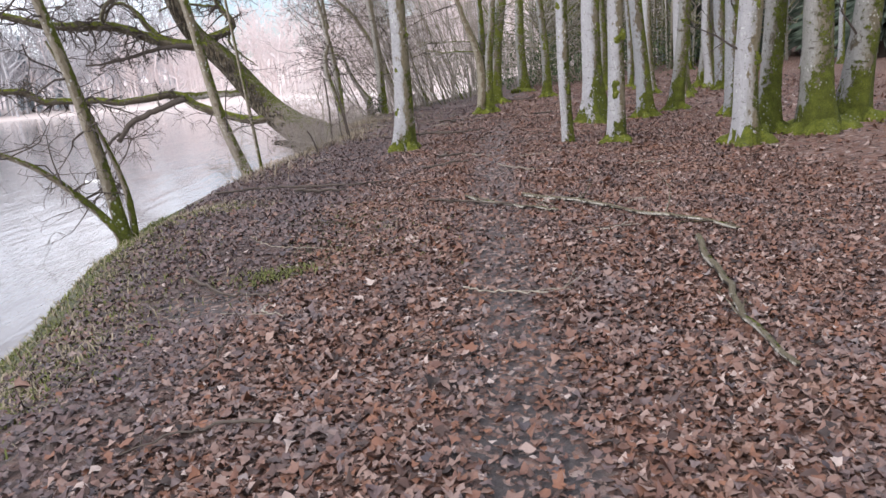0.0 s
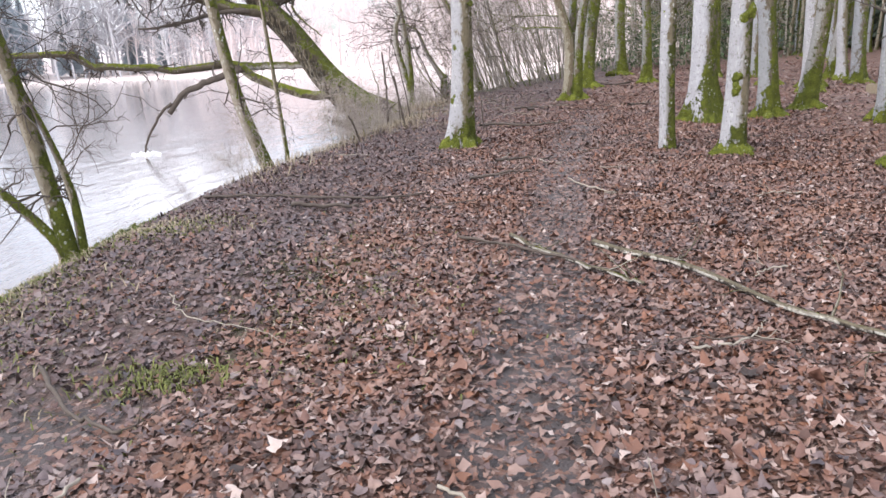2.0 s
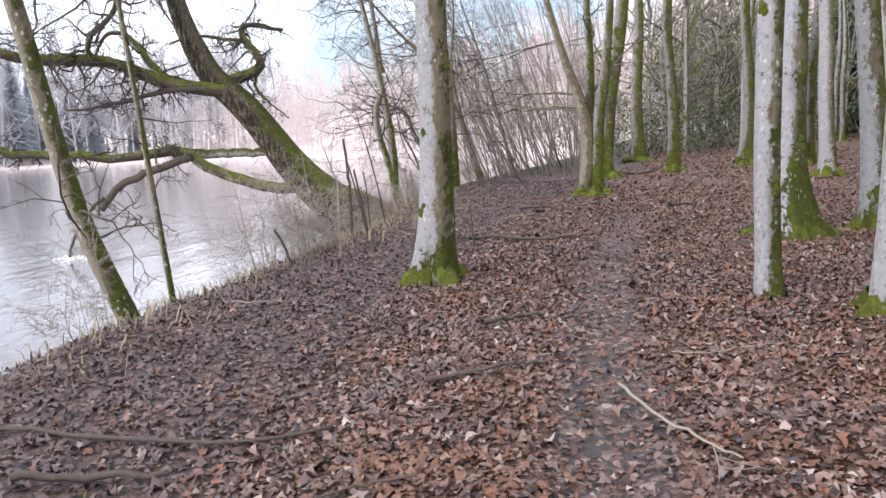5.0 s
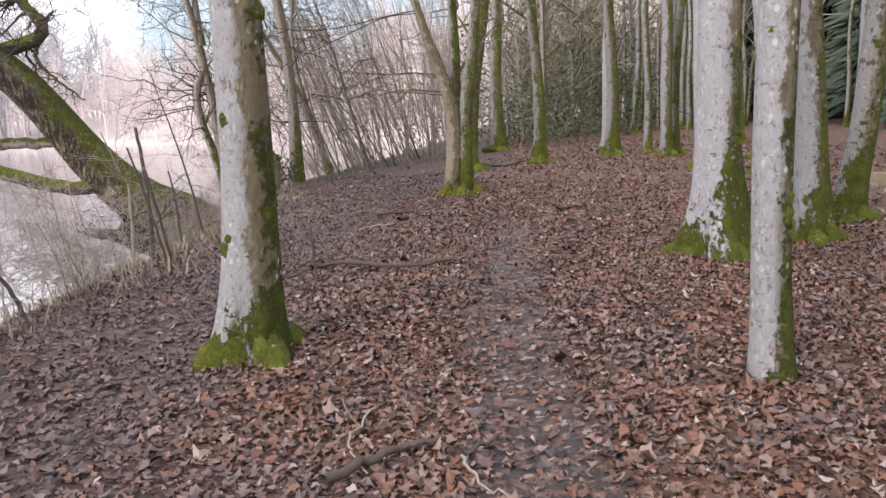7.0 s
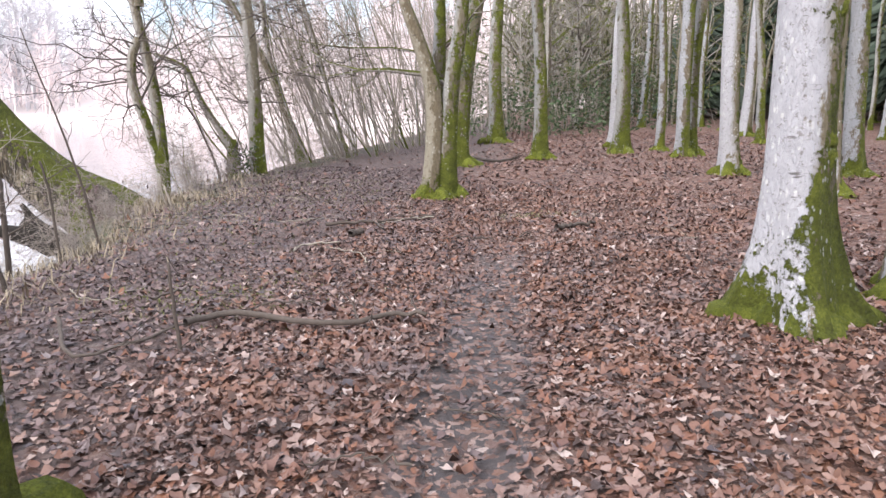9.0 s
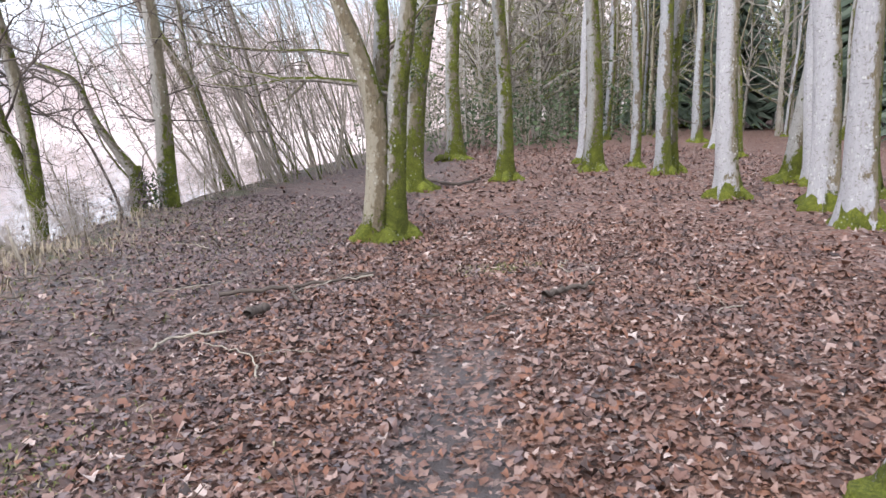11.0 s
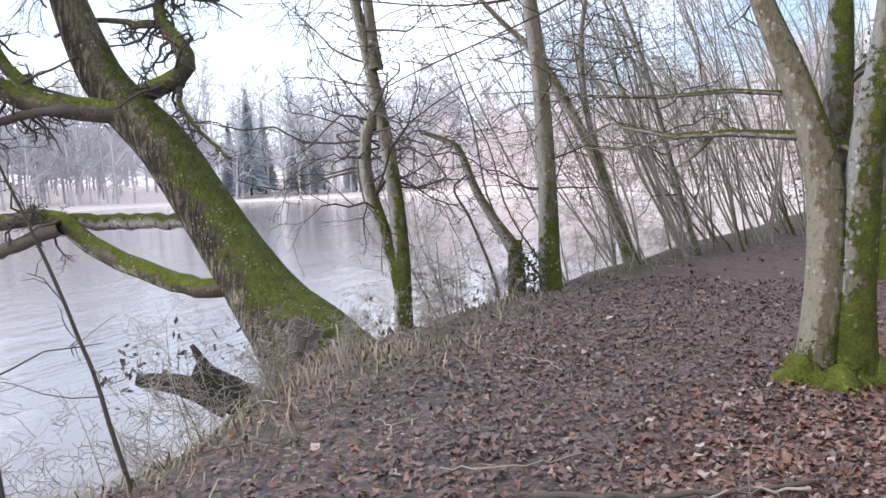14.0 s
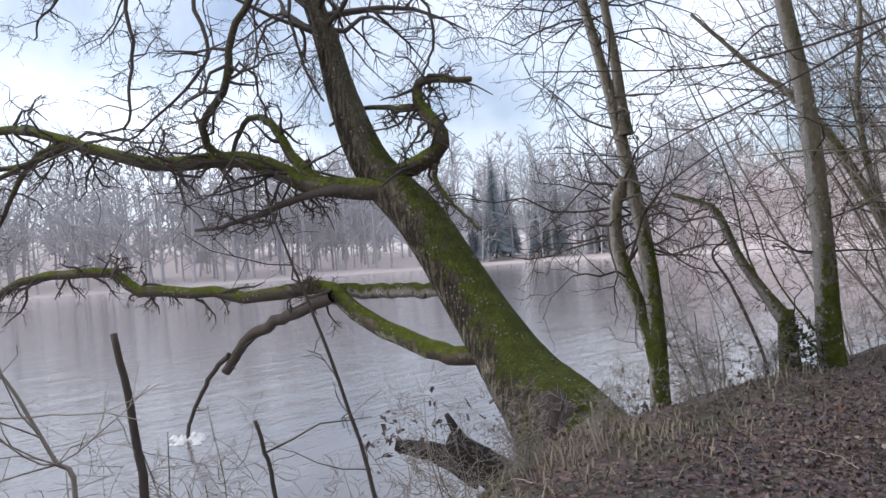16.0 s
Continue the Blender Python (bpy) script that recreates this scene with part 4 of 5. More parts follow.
for _i, (_x, _y, _s, _h) in enumerate(BRUSH):
    brush(_x, _y, 300 + _i, int(_s * (0.62 if _y < 30.5 else 0.85)), _h * 1.35, (-0.36 if _y < 37 else -0.15, -0.04))
for _i, (_x, _y, _s, _h) in enumerate([(-2.75, 25.6, 8, 2.2), (-3.1, 18.3, 6, 1.3), (-2.8, 17.4, 6, 1.5), (-2.5, 16.2, 6, 1.6), (-2.75, 15.2, 6, 1.7), (-3.0, 19.6, 6, 1.2), (-3.1, 21.4, 7, 1.2), (-3.2, 18.9, 5, 1.6), (-3.3, 12.2, 4, 1.2), (-2.2, 24.1, 5, 0.7), (-2.5, 25.0, 6, 1.0), (-2.0, 25.9, 6, 0.8), (-1.5, 28.0, 7, 1.3), (-1.2, 29.0, 6, 1.5), (-0.6, 29.9, 6, 1.2), (-2.9, 23.9, 5, 0.6), (-2.6, 21.6, 6, 0.8), (-2.4, 22.6, 6, 0.7), (-2.7, 20.3, 5, 0.9), (-0.2, 31.0, 6, 1.2)]):
    brush(_x, _y, 340 + _i, _s, _h, (-0.15, 0.05))


# ---------------------------------------------------------------- stakes, sticks and saplings
def stick(name, pts, r0, r1, mat_, label, twigs=0, seed=0, category="branch", on_ground=True):
    rng = np.random.default_rng(seed + 500)
    pts = [(x, y, (float(ground_z(x, y)) + r0 * 0.9 + 0.042 if on_ground else z)) for x, y, z in pts]
    if on_ground:
        r0, r1 = r0 * 1.05, r1 * 1.05
    root = thing(name, pts[0], label, category)
    p = smooth_path(pts, 16)
    p[1:-1] += rng.normal(0, 0.008, (14, 3)) * (1 if on_ground else 0.5)
    s = Shape()
    s.tube(p, np.linspace(r0, r1, 16), 8, rough=0.12, seed=seed)
    part("wood", s, mat_, root)
    for _ in range(twigs):
            s = Shape()
            k = int(rng.integers(3, 15))
            a = rng.uniform(0, 6.28)
            bough(s, p[k], (math.cos(a), math.sin(a), rng.uniform(0.02, 0.2) if on_ground else rng.uniform(-0.1, 0.7)), rng.uniform(0.15, 0.5) * (1 if on_ground else 1.6), r1 * 0.5 + 0.001, rng, 1, 4, 2, 0.02, 0.2, 0.7, 4)
            part("twig", s, mat_, root)
    return root


FALLEN = "dead fallen branch lying on the leaf litter"
stick("fallen_branch", [(-0.11, 8.46, 0), (0.39, 8.14, 0), (1.04, 7.39, 0)], 0.012, 0.008, M_DEAD, FALLEN, 3, 1)
stick("fallen_branch", [(0.31, 8.48, 0), (0.68, 7.87, 0), (0.95, 7.38, 0), (1.15, 7.1, 0)], 0.018, 0.012, M_FALLEN, "dead branch with pale lichen lying across the footpath", 4, 2)
stick("fallen_branch", [(0.93, 8.08, 0), (1.41, 7.61, 0), (1.74, 6.92, 0), (1.99, 6.43, 0), (2.25, 6.2, 0), (2.42, 5.9, 0)], 0.024, 0.013, M_FALLEN, "long dark dead branch lying across the leaves", 6, 3)
stick("fallen_branch", [(1.98, 5.58, 0), (1.86, 5.0, 0), (1.80, 4.52, 0), (1.66, 3.9, 0), (1.60, 3.2, 0)], 0.026, 0.016, M_FALLEN, "dead branch patched with moss and lichen on the leaves", 2, 4)
stick("fallen_branch", [(0.12, 4.99, 0), (0.34, 4.89, 0), (0.66, 4.63, 0)], 0.007, 0.004, M_PALETWIG, "thin pale twig lying on the footpath", 2, 5)
stick("fallen_branch", [(-2.17, 6.10, 0), (-1.76, 5.70, 0), (-1.35, 5.44, 0)], 0.014, 0.008, M_DEAD, FALLEN, 2, 6)
stick("fallen_branch", [(-1.87, 9.62, 0), (-1.23, 9.80, 0)], 0.02, 0.013, M_DEAD, FALLEN, 1, 7)
stick("fallen_branch", [(-3.2, 10.6, 0), (-2.4, 10.2, 0), (-1.2, 10.1, 0), (-0.6, 10.3, 0)], 0.016, 0.008, M_DEAD, "long thin dead branch lying on wet leaves", 5, 8)
stick("fallen_branch", [(-0.39, 16.29, 0), (-0.16, 16.51, 0), (0.52, 16.28, 0), (0.88, 16.43, 0), (1.11, 16.35, 0)], 0.022, 0.014, M_DEAD, FALLEN, 3, 9)
stick("fallen_branch", [(-1.2, 16.4, 0), (-0.8, 15.7, 0), (-0.39, 16.29, 0)], 0.013, 0.007, M_DEAD, FALLEN, 2, 10)
stick("fallen_branch", [(0.04, 12.20, 0), (0.30, 12.45, 0), (0.55, 12.55, 0)], 0.022, 0.012, M_DEAD, FALLEN, 2, 11)
stick("fallen_branch", [(0.62, 12.41, 0), (0.82, 12.62, 0)], 0.011, 0.006, M_DEAD, FALLEN, 1, 12)
stick("fallen_branch", [(0.17, 20.08, 0), (0.57, 20.20, 0), (0.99, 20.43, 0), (1.44, 20.69, 0)], 0.018, 0.010, M_DEAD, FALLEN, 4, 13)
stick("fallen_branch", [(2.66, 19.42, 0), (2.90, 19.64, 0), (3.18, 19.80, 0)], 0.024, 0.014, M_DEAD, FALLEN, 1, 14)
stick("fallen_branch", [(-0.05, 18.8, 0), (0.07, 19.01, 0), (0.39, 19.02, 0)], 0.010, 0.006, M_PALETWIG, FALLEN, 2, 15)
stick("fallen_branch", [(0.82, 19.70, 0), (0.72, 20.18, 0), (0.62, 20.41, 0)], 0.011, 0.006, M_DEAD, FALLEN, 1, 16)
stick("fallen_branch", [(0.48, 19.4, 0), (0.60, 19.62, 0)], 0.032, 0.026, M_DEAD, "short broken piece of dark wood on the leaves", 0, 17)
stick("fallen_branch", [(2.91, 30.3, 0), (3.41, 29.2, 0), (4.07, 29.9, 0)], 0.04, 0.02, M_DEAD, FALLEN, 4, 18)
stick("fallen_branch", [(0.9, 10.9, 0), (1.08, 10.3, 0), (1.3, 9.9, 0)], 0.010, 0.005, M_PALETWIG, "thin pale twig lying on the footpath", 1, 19)
stick("fallen_branch", [(-0.2, 10.9, 0), (0.25, 11.1, 0), (0.5, 11.2, 0)], 0.016, 0.010, M_DEAD, FALLEN, 2, 20)
stick("fallen_log", [(4.0, 37.4, 0), (4.45, 37.6, 0)], 0.10, 0.09, M_PALE, "pale birch log lying among the trees", 0, 21, "log")
def sawn_block(x, y, turn):
    """A squared piece of old timber, its edges worn round."""
    bm = bmesh.new()
    bmesh.ops.create_cube(bm, size=1.0)
    bmesh.ops.scale(bm, vec=(0.56, 0.22, 0.24), verts=bm.verts)
    bmesh.ops.bevel(bm, geom=list(bm.edges), offset=0.02, segments=2, affect="EDGES")
    bmesh.ops.rotate(bm, cent=(0, 0, 0), matrix=Matrix.Rotation(turn, 3, "Z"), verts=bm.verts)
    bm.faces.ensure_lookup_table()
    s = Shape()
    bm.verts.index_update()
    s.piece([(v.co.x + x, v.co.y + y, v.co.z + float(ground_z(x, y)) + 0.11) for v in bm.verts], [tuple(v.index for v in f.verts) for f in bm.faces])
    bm.free()
    root = thing("timber_block", (x, y, float(ground_z(x, y))), "squared block of weathered tan timber on the leaves", "block")
    part("wood", s, M_STRAW, root, smooth=False)


sawn_block(8.4, 20.75, -0.78)
_rng = np.random.default_rng(90)
for _i in range(46):    # small loose twigs over the leaf litter
    _x, _y, _a = _rng.uniform(-2.4, 5), _rng.uniform(1.5, 24), _rng.uniform(0, 6.28)
    _l = _rng.uniform(0.15, 0.45)
    stick("loose_twig", [(_x, _y, 0), (_x + math.cos(_a) * _l, _y + math.sin(_a) * _l, 0), (_x + math.cos(_a + 0.3) * _l * 2, _y + math.sin(_a + 0.3) * _l * 2, 0)], _rng.uniform(0.004, 0.009), 0.003,
          (M_DEAD, M_PALETWIG)[_i % 2], ("thin dark twig lying on dead leaves", "thin pale twig lying on dead leaves")[_i % 2], 1, 600 + _i, "twig")

stick("stake", [(-0.29, 15.86, 0.0), (-0.32, 15.86, 0.32), (-0.34, 15.86, 0.66)], 0.013, 0.008, M_DEAD, "broken dead stem standing upright in the leaves", 1, 30, "branch", False)
stick("broken_sapling", [(-2.52, 18.50, -0.25), (-2.50, 18.46, 0.71), (-2.51, 18.43, 1.17), (-2.53, 18.38, 1.54)], 0.026, 0.018, M_DEAD, "dark broken sapling stem standing on the bank", 2, 31, "sapling", False)
stick("sapling", [(-2.20, 19.85, -0.2), (-2.27, 19.76, 0.38), (-2.34, 19.67, 0.91), (-2.45, 19.53, 1.50), (-2.51, 19.45, 1.81), (-2.58, 19.34, 2.22)], 0.016, 0.006, M_DEAD, "thin leaning bare sapling on the bank", 9, 32, "sapling", False)
stick("sapling", [(-2.34, 19.16, -0.2), (-2.37, 19.13, 0.54), (-2.38, 19.10, 0.80), (-2.41, 19.06, 0.98)], 0.015, 0.011, M_DEAD, "short broken sapling stem on the bank", 1, 33, "sapling", False)
stick("sapling", [(-1.93, 22.0, -0.35), (-1.96, 21.97, -0.21), (-2.05, 21.91, 0.16), (-2.11, 21.88, 0.43)], 0.016, 0.012, M_PALETWIG, "short cut stem standing in dry grass", 0, 34, "sapling", False)
stick("sapling", [(-2.10, 22.3, -0.35), (-2.20, 22.2, 0.1), (-2.25, 22.15, 0.5)], 0.014, 0.010, M_PALETWIG, "short cut stem standing in dry grass", 0, 35, "sapling", False)
stick("sapling", [(-2.65, 18.15, -0.3), (-2.61, 18.18, 0.77), (-2.65, 18.1, 1.0), (-2.75, 17.9, 1.5)], 0.018, 0.007, M_PALETWIG, "pale bare sapling with many side twigs", 10, 36, "sapling", False)
stick("sapling", [(-1.95, 17.35, -0.1), (-2.02, 17.3, 0.5), (-2.10, 17.2, 1.1)], 0.020, 0.014, M_DEAD, "short dead stem standing on the bank", 1, 37, "sapling", False)
stick("sapling", [(-1.85, 16.9, -0.1), (-1.95, 16.85, 0.6), (-2.12, 16.8, 1.35)], 0.017, 0.010, M_DEAD, "thin dead stem standing on the bank", 2, 38, "sapling", False)
stick("sapling", [(-2.3, 15.0, -0.1), (-2.4, 14.95, 0.3), (-2.5, 14.9, 0.55)], 0.02, 0.015, M_DEAD, "short dead stem standing on the bank", 0, 39, "sapling", False)


# ---------------------------------------------------------------- grass and leaves
def blades(name, label, spots, count, height, material, seed, spread=0.5):
    """Blades of grass round the given spots."""
    rng = np.random.default_rng(seed)
    k = rng.integers(0, len(spots), count)
    c = np.array(spots)[k]
    x = c[:, 0] + rng.normal(0, 1, count) * c[:, 2]
    y = c[:, 1] + rng.normal(0, 1, count) * c[:, 3]
    keep = x > along(BANK_X, y) - 0.75
    x, y = x[keep], y[keep]
    n = len(x)
    z = ground_z(x, y) - 0.01
    a = rng.uniform(0, 6.28, n)
    h = height * rng.uniform(0.4, 1.2, n)
    lean = rng.uniform(0.4, spread + 1.0, n) * h
    w = rng.uniform(0.003, 0.007, n)
    base = np.stack([x, y, z], -1)
    way = np.stack([np.cos(a), np.sin(a), 0 * a], -1)
    side = np.stack([-np.sin(a), np.cos(a), 0 * a], -1) * w[:, None]
    up = np.array([0, 0, 1.0])
    mid = base + way * (lean * 0.35)[:, None] + up * (h * 0.62)[:, None]
    tip = base + way * lean[:, None] + up * (h * rng.uniform(0.1, 0.9, n))[:, None]
    v = np.stack([base - side, base + side, mid - side * 0.8, mid + side * 0.8, tip], 1).reshape(-1, 3)
    o = np.arange(n)[:, None] * 5
    f = np.concatenate([o + np.array([[0, 1, 3]]), o + np.array([[0, 3, 2]]), o + np.array([[2, 3, 4]])], 1).reshape(-1, 3)
    return bulk(name, v, f, material, label, "grass")


def bulk(name, v, f, material, label, category):
    me = bpy.data.meshes.new(name)
    me.vertices.add(len(v))
    me.vertices.foreach_set("co", v.astype(np.float32).ravel())
    me.loops.add(f.size)
    me.loops.foreach_set("vertex_index", f.astype(np.int32).ravel())
    me.polygons.add(len(f))
    me.polygons.foreach_set("loop_start", np.arange(0, f.size, f.shape[1], dtype=np.int32))
    me.materials.append(material)
    me.update(calc_edges=True)
    me.validate()
    return tagged(new(name, me), label, category, kind="stuff")


STRAW_SPOTS = [(-2.9, y, 0.35, 0.5) for y in (12.0, 13.5, 15, 16, 17, 18)] + [(-2.3, 18.6, 0.4, 0.6), (-2.2, 19.8, 0.4, 0.6), (-2.3, 21, 0.4, 0.6), (-2.5, 22.2, 0.4, 0.4), (-2.6, 22.9, 0.3, 0.3), (-1.9, 16.8, 0.3, 0.5), (-1.9, 22.8, 0.4, 0.5), (-2.1, 25.2, 0.4, 0.6)]
blades("dry_grass", "tufts of dry straw-coloured grass along the bank", STRAW_SPOTS, 2300, 0.22, M_STRAW, 1)
GREEN_SPOTS = [(-3.1, 5.2, 0.5, 0.7), (-3.3, 6.5, 0.5, 0.8), (-3.6, 8.2, 0.35, 0.7), (-2.9, 8.9, 0.35, 0.25), (-2.7, 4.0, 0.3, 0.5), (-3.9, 9.6, 0.3, 0.3)]
blades("green_grass", "green grass and moss on the river bank", GREEN_SPOTS, 8500, 0.065, M_GREEN, 2)
blades("grass_tuft", "small green tuft in a muddy hollow", [(-1.35, 6.0, 0.16, 0.09), (-1.5, 6.05, 0.2, 0.1)], 380, 0.09, M_GREEN, 6)
SPARSE = [(-0.8, 8.0, 0.4, 0.7), (-0.6, 6.6, 0.4, 0.6), (-1.2, 20.5, 1.0, 1.2), (-1.0, 23.5, 0.9, 1.2), (0.2, 23.5, 0.8, 1.0), (-0.6, 26, 0.8, 1.0), (2.6, 21.0, 0.25, 0.15), (-0.4, 17.2, 0.5, 0.4)]
blades("bank_dry_grass", "yellowing grass on the river bank", GREEN_SPOTS[:5], 2200, 0.10, M_STRAW, 7)
blades("short_grass", "thin short grass between the dead leaves", SPARSE, 6500, 0.05, M_GREEN, 3)
blades("short_dry_grass", "thin dry grass between the dead leaves", SPARSE + [(-1.6, 21.5, 0.8, 1.5), (-1.5, 24.5, 0.8, 1.2)], 1500, 0.07, M_STRAW, 4)


def leaves(name, label, n, region, size, material, seed, wet=False, thin=True, lobes=8):
    """Dead lobed leaves lying on the ground, curled and tilted."""
    rng = np.random.default_rng(seed)
    x = rng.uniform(region[0], region[1], n)
    y = rng.uniform(region[2], region[3], n)
    d = x - along(BANK_X, y)
    edge = np.minimum(np.minimum(x - region[0], region[1] - x) / 2.2, 1)      # thins out towards the sides
    onpath = np.exp(-((x - along(PATH_X, y)) / 0.33) ** 4) * np.clip((22 - y) / 4, 0, 1)
    keep = (d > 0.1) & (rng.random(n) > onpath * (0.86 if thin else 0.35)) & ((x < 2.5) | (rng.random(n) < edge)) & (rng.random(n) < (y - 0.4) / 1.3)
    left = np.clip((along(PATH_X, y) - 1.3 - x) / 0.8, 0, 1)
    hole = np.exp(-(((x + 1.9) / 0.7) ** 2 + ((y - 5.6) / 0.55) ** 2))
    grey = np.clip((2.6 - d) / 1.5, 0, 1) * np.clip((y - 16) / 4, 0, 1)
    if thin:
        keep &= rng.random(n) > np.maximum(np.maximum(left * 0.25, hole * 0.9), grey * 0.80)
    if wet:
        keep &= rng.random(n) < np.maximum(left, np.maximum(onpath * 0.60, 0.14))
    else:
        keep &= rng.random(n) > left * 0.86
    x, y = x[keep], y[keep]
    n = len(x)
    th = np.linspace(0, 2 * math.pi, lobes, endpoint=False)
    prof = np.array([1.0, 0.66, 0.92, 0.62, 0.80, 0.62, 0.92, 0.66]) if lobes == 8 else np.array([1.0, 0.6, 0.85, 0.7])
    s = size * rng.uniform(0.35, 1.2, n)
    r = prof[None, :] * (1 + rng.normal(0, 0.12, (n, lobes)))
    lx, ly = r * np.cos(th) * s[:, None], r * np.sin(th) * s[:, None] * rng.uniform(0.6, 0.95, n)[:, None]
    k1, k2 = rng.normal(0.1, 0.45, n)[:, None], rng.normal(0.1, 0.45, n)[:, None]
    lz = (k1 * lx ** 2 + k2 * ly ** 2) / s[:, None] + rng.normal(0, 0.14, (n, lobes)) * s[:, None]
    if lobes == 8:
        lx, ly, lz = (np.concatenate([np.zeros((n, 1)), q], 1) for q in (lx, ly, lz))
    tx, ty, rz = rng.normal(0, 0.16, n)[:, None], rng.normal(0, 0.16, n)[:, None], rng.uniform(0, 6.28, n)[:, None]
    lz2 = lz + lx * np.tan(np.clip(tx, -0.9, 0.9)) + ly * np.tan(np.clip(ty, -0.9, 0.9))
    X = x[:, None] + lx * np.cos(rz) - ly * np.sin(rz)
    Y = y[:, None] + lx * np.sin(rz) + ly * np.cos(rz)
    low = lz2.min(1, keepdims=True)
    Z = ground_z(x, y)[:, None] + lz2 - low * 0.75 + rng.uniform(0.0, 0.022, n)[:, None]
    v = np.stack([X, Y, Z], -1).reshape(-1, 3)
    o = np.arange(n)[:, None, None] * lx.shape[1]
    tri = np.array([[0, 1 + i, 1 + (i + 1) % lobes] for i in range(lobes)]) if lobes == 8 else np.array([[0, 1, 2], [0, 2, 3]])
    f = (o + tri[None]).reshape(-1, 3)
    return bulk(name, v, f, material, label, "leaves")


LITTER_LABEL = "brown and reddish dead leaves covering the woodland floor"
leaves("leaf_litter", LITTER_LABEL, 50000, (-3.2, 4.2, 0.6, 6.0), 0.034, M_LEAF, 11)
leaves("leaf_litter", LITTER_LABEL, 48000, (-3.2, 5.2, 6.0, 11.0), 0.034, M_LEAF, 21)
leaves("leaf_litter", LITTER_LABEL, 54000, (-3.0, 6.2, 11.0, 17.0), 0.034, M_LEAF, 12)
leaves("leaf_litter", LITTER_LABEL, 40000, (-3.0, 6.8, 17.0, 24.0), 0.037, M_LEAF, 22)
leaves("leaf_litter", "brown and reddish dead leaves under the trees", 18000, (-1.0, 16.0, 24.0, 44.0), 0.062, M_LEAF, 13)
leaves("leaf_litter", "brown and reddish dead leaves under the trees", 9000, (4.0, 14.0, 4.0, 24.0), 0.058, M_LEAF, 14)
leaves("wet_leaf_fragments", "dark broken bits of wet leaf on the bank", 30000, (-3.0, 1.8, 17.0, 27.0), 0.024, M_LEAF_WET, 19, thin=False, lobes=4)
leaves("leaf_fragments", "small broken bits of dead leaf between the leaves", 52000, (-3.3, 4.6, 0.8, 10.0), 0.021, M_LEAF, 17, thin=False, lobes=4)
leaves("leaf_fragments", "small broken bits of dead leaf between the leaves", 36000, (-3.0, 4.6, 10.0, 22.0), 0.023, M_LEAF, 18, thin=False, lobes=4)
leaves("wet_leaf_litter", "wet grey-brown trodden dead leaves", 60000, (-3.4, 2.2, 0.6, 14.0), 0.034, M_LEAF_WET, 15, True)
leaves("wet_leaf_litter", "wet grey-brown trodden dead leaves", 44000, (-3.4, 3.0, 14.0, 28.0), 0.034, M_LEAF_WET, 16, True)


# ---------------------------------------------------------------- far bank and distance
FAR_SHORE = ((-190, -20), (-150, 20), (-118, 62), (-100, 92), (-86, 116), (-66, 124), (-48, 122), (-28, 112), (-10, 96), (6, 84), (22, 78), (40, 76))


def far_height(d, u):
    """Height of the far side, d metres behind the shore, u from 0 to 1 along it."""
    hill = np.clip((u - 0.45) / 0.35, 0, 1)
    left = np.clip((0.35 - u) / 0.2, 0, 1)
    return np.where(d < 12, -0.7 + np.clip(d, 0, 12) * 0.06, (d - 12) * (0.06 + 0.36 * hill + 0.10 * left))


def far_bank():
    s = Shape()
    pts = smooth_path([(x, y, 0) for x, y in FAR_SHORE], 60)
    way = np.gradient(pts, axis=0)
    nrm = np.stack([-way[:, 1], way[:, 0], 0 * way[:, 0]], -1)
    nrm /= np.linalg.norm(nrm, axis=1)[:, None]
    u = np.linspace(0, 1, 60)
    rows = []
    for d in (-3, 0, 4, 12, 35, 70, 110):
        q = pts + nrm * d
        q[:, 2] = -1.7 if d < 0 else far_height(np.full(60, float(d)), u)
        rows.append(q)
    v = np.concatenate(rows)
    k = len(pts)
    s.piece(v, [(j * k + i, j * k + i + 1, (j + 1) * k + i + 1, (j + 1) * k + i) for j in range(len(rows) - 1) for i in range(k - 1)])
    # Haze is put into the bank colour, paler than dry reeds.
    m = fibre("hazed_reedy_far_bank", (0.55, 0.465, 0.435), (0.72, 0.63, 0.595), 0.4)
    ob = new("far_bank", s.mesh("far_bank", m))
    tagged(ob, "far river bank with dry reeds under bare woods, haze in its pale colour", "river bank", kind="structure")
    return pts, nrm


far_pts, far_nrm = far_bank()


def tree_templates(count, seed, limbs):
    """Bare trees one metre tall, as plain arrays."""
    made = []
    for i in range(count):
        rng = np.random.default_rng(seed + i)
        s = Shape()
        p = np.array([(0, 0, 0), (rng.normal(0, 0.02), rng.normal(0, 0.02), 0.5), (rng.normal(0, 0.05), rng.normal(0, 0.05), 1.0)])
        s.tube(p, [0.010, 0.007, 0.002], 4, cap=False)
        for _ in range(limbs):
            t = rng.uniform(0.12, 0.98)
            q = p[0] + (p[2] - p[0]) * t
            a = rng.uniform(0, 6.28)
            bough(s, q, (math.cos(a), math.sin(a), rng.uniform(0.4, 1.6)), 0.30 * (1.25 - t), 0.0052, rng, 1, 3, 2, 0, 0.18, 0.8, 3, 0.5)
        made.append((np.concatenate(s.v), np.array([f for f in s.f if len(f) == 4])))
    return made


TEMPLATES = tree_templates(9, 860, 24)


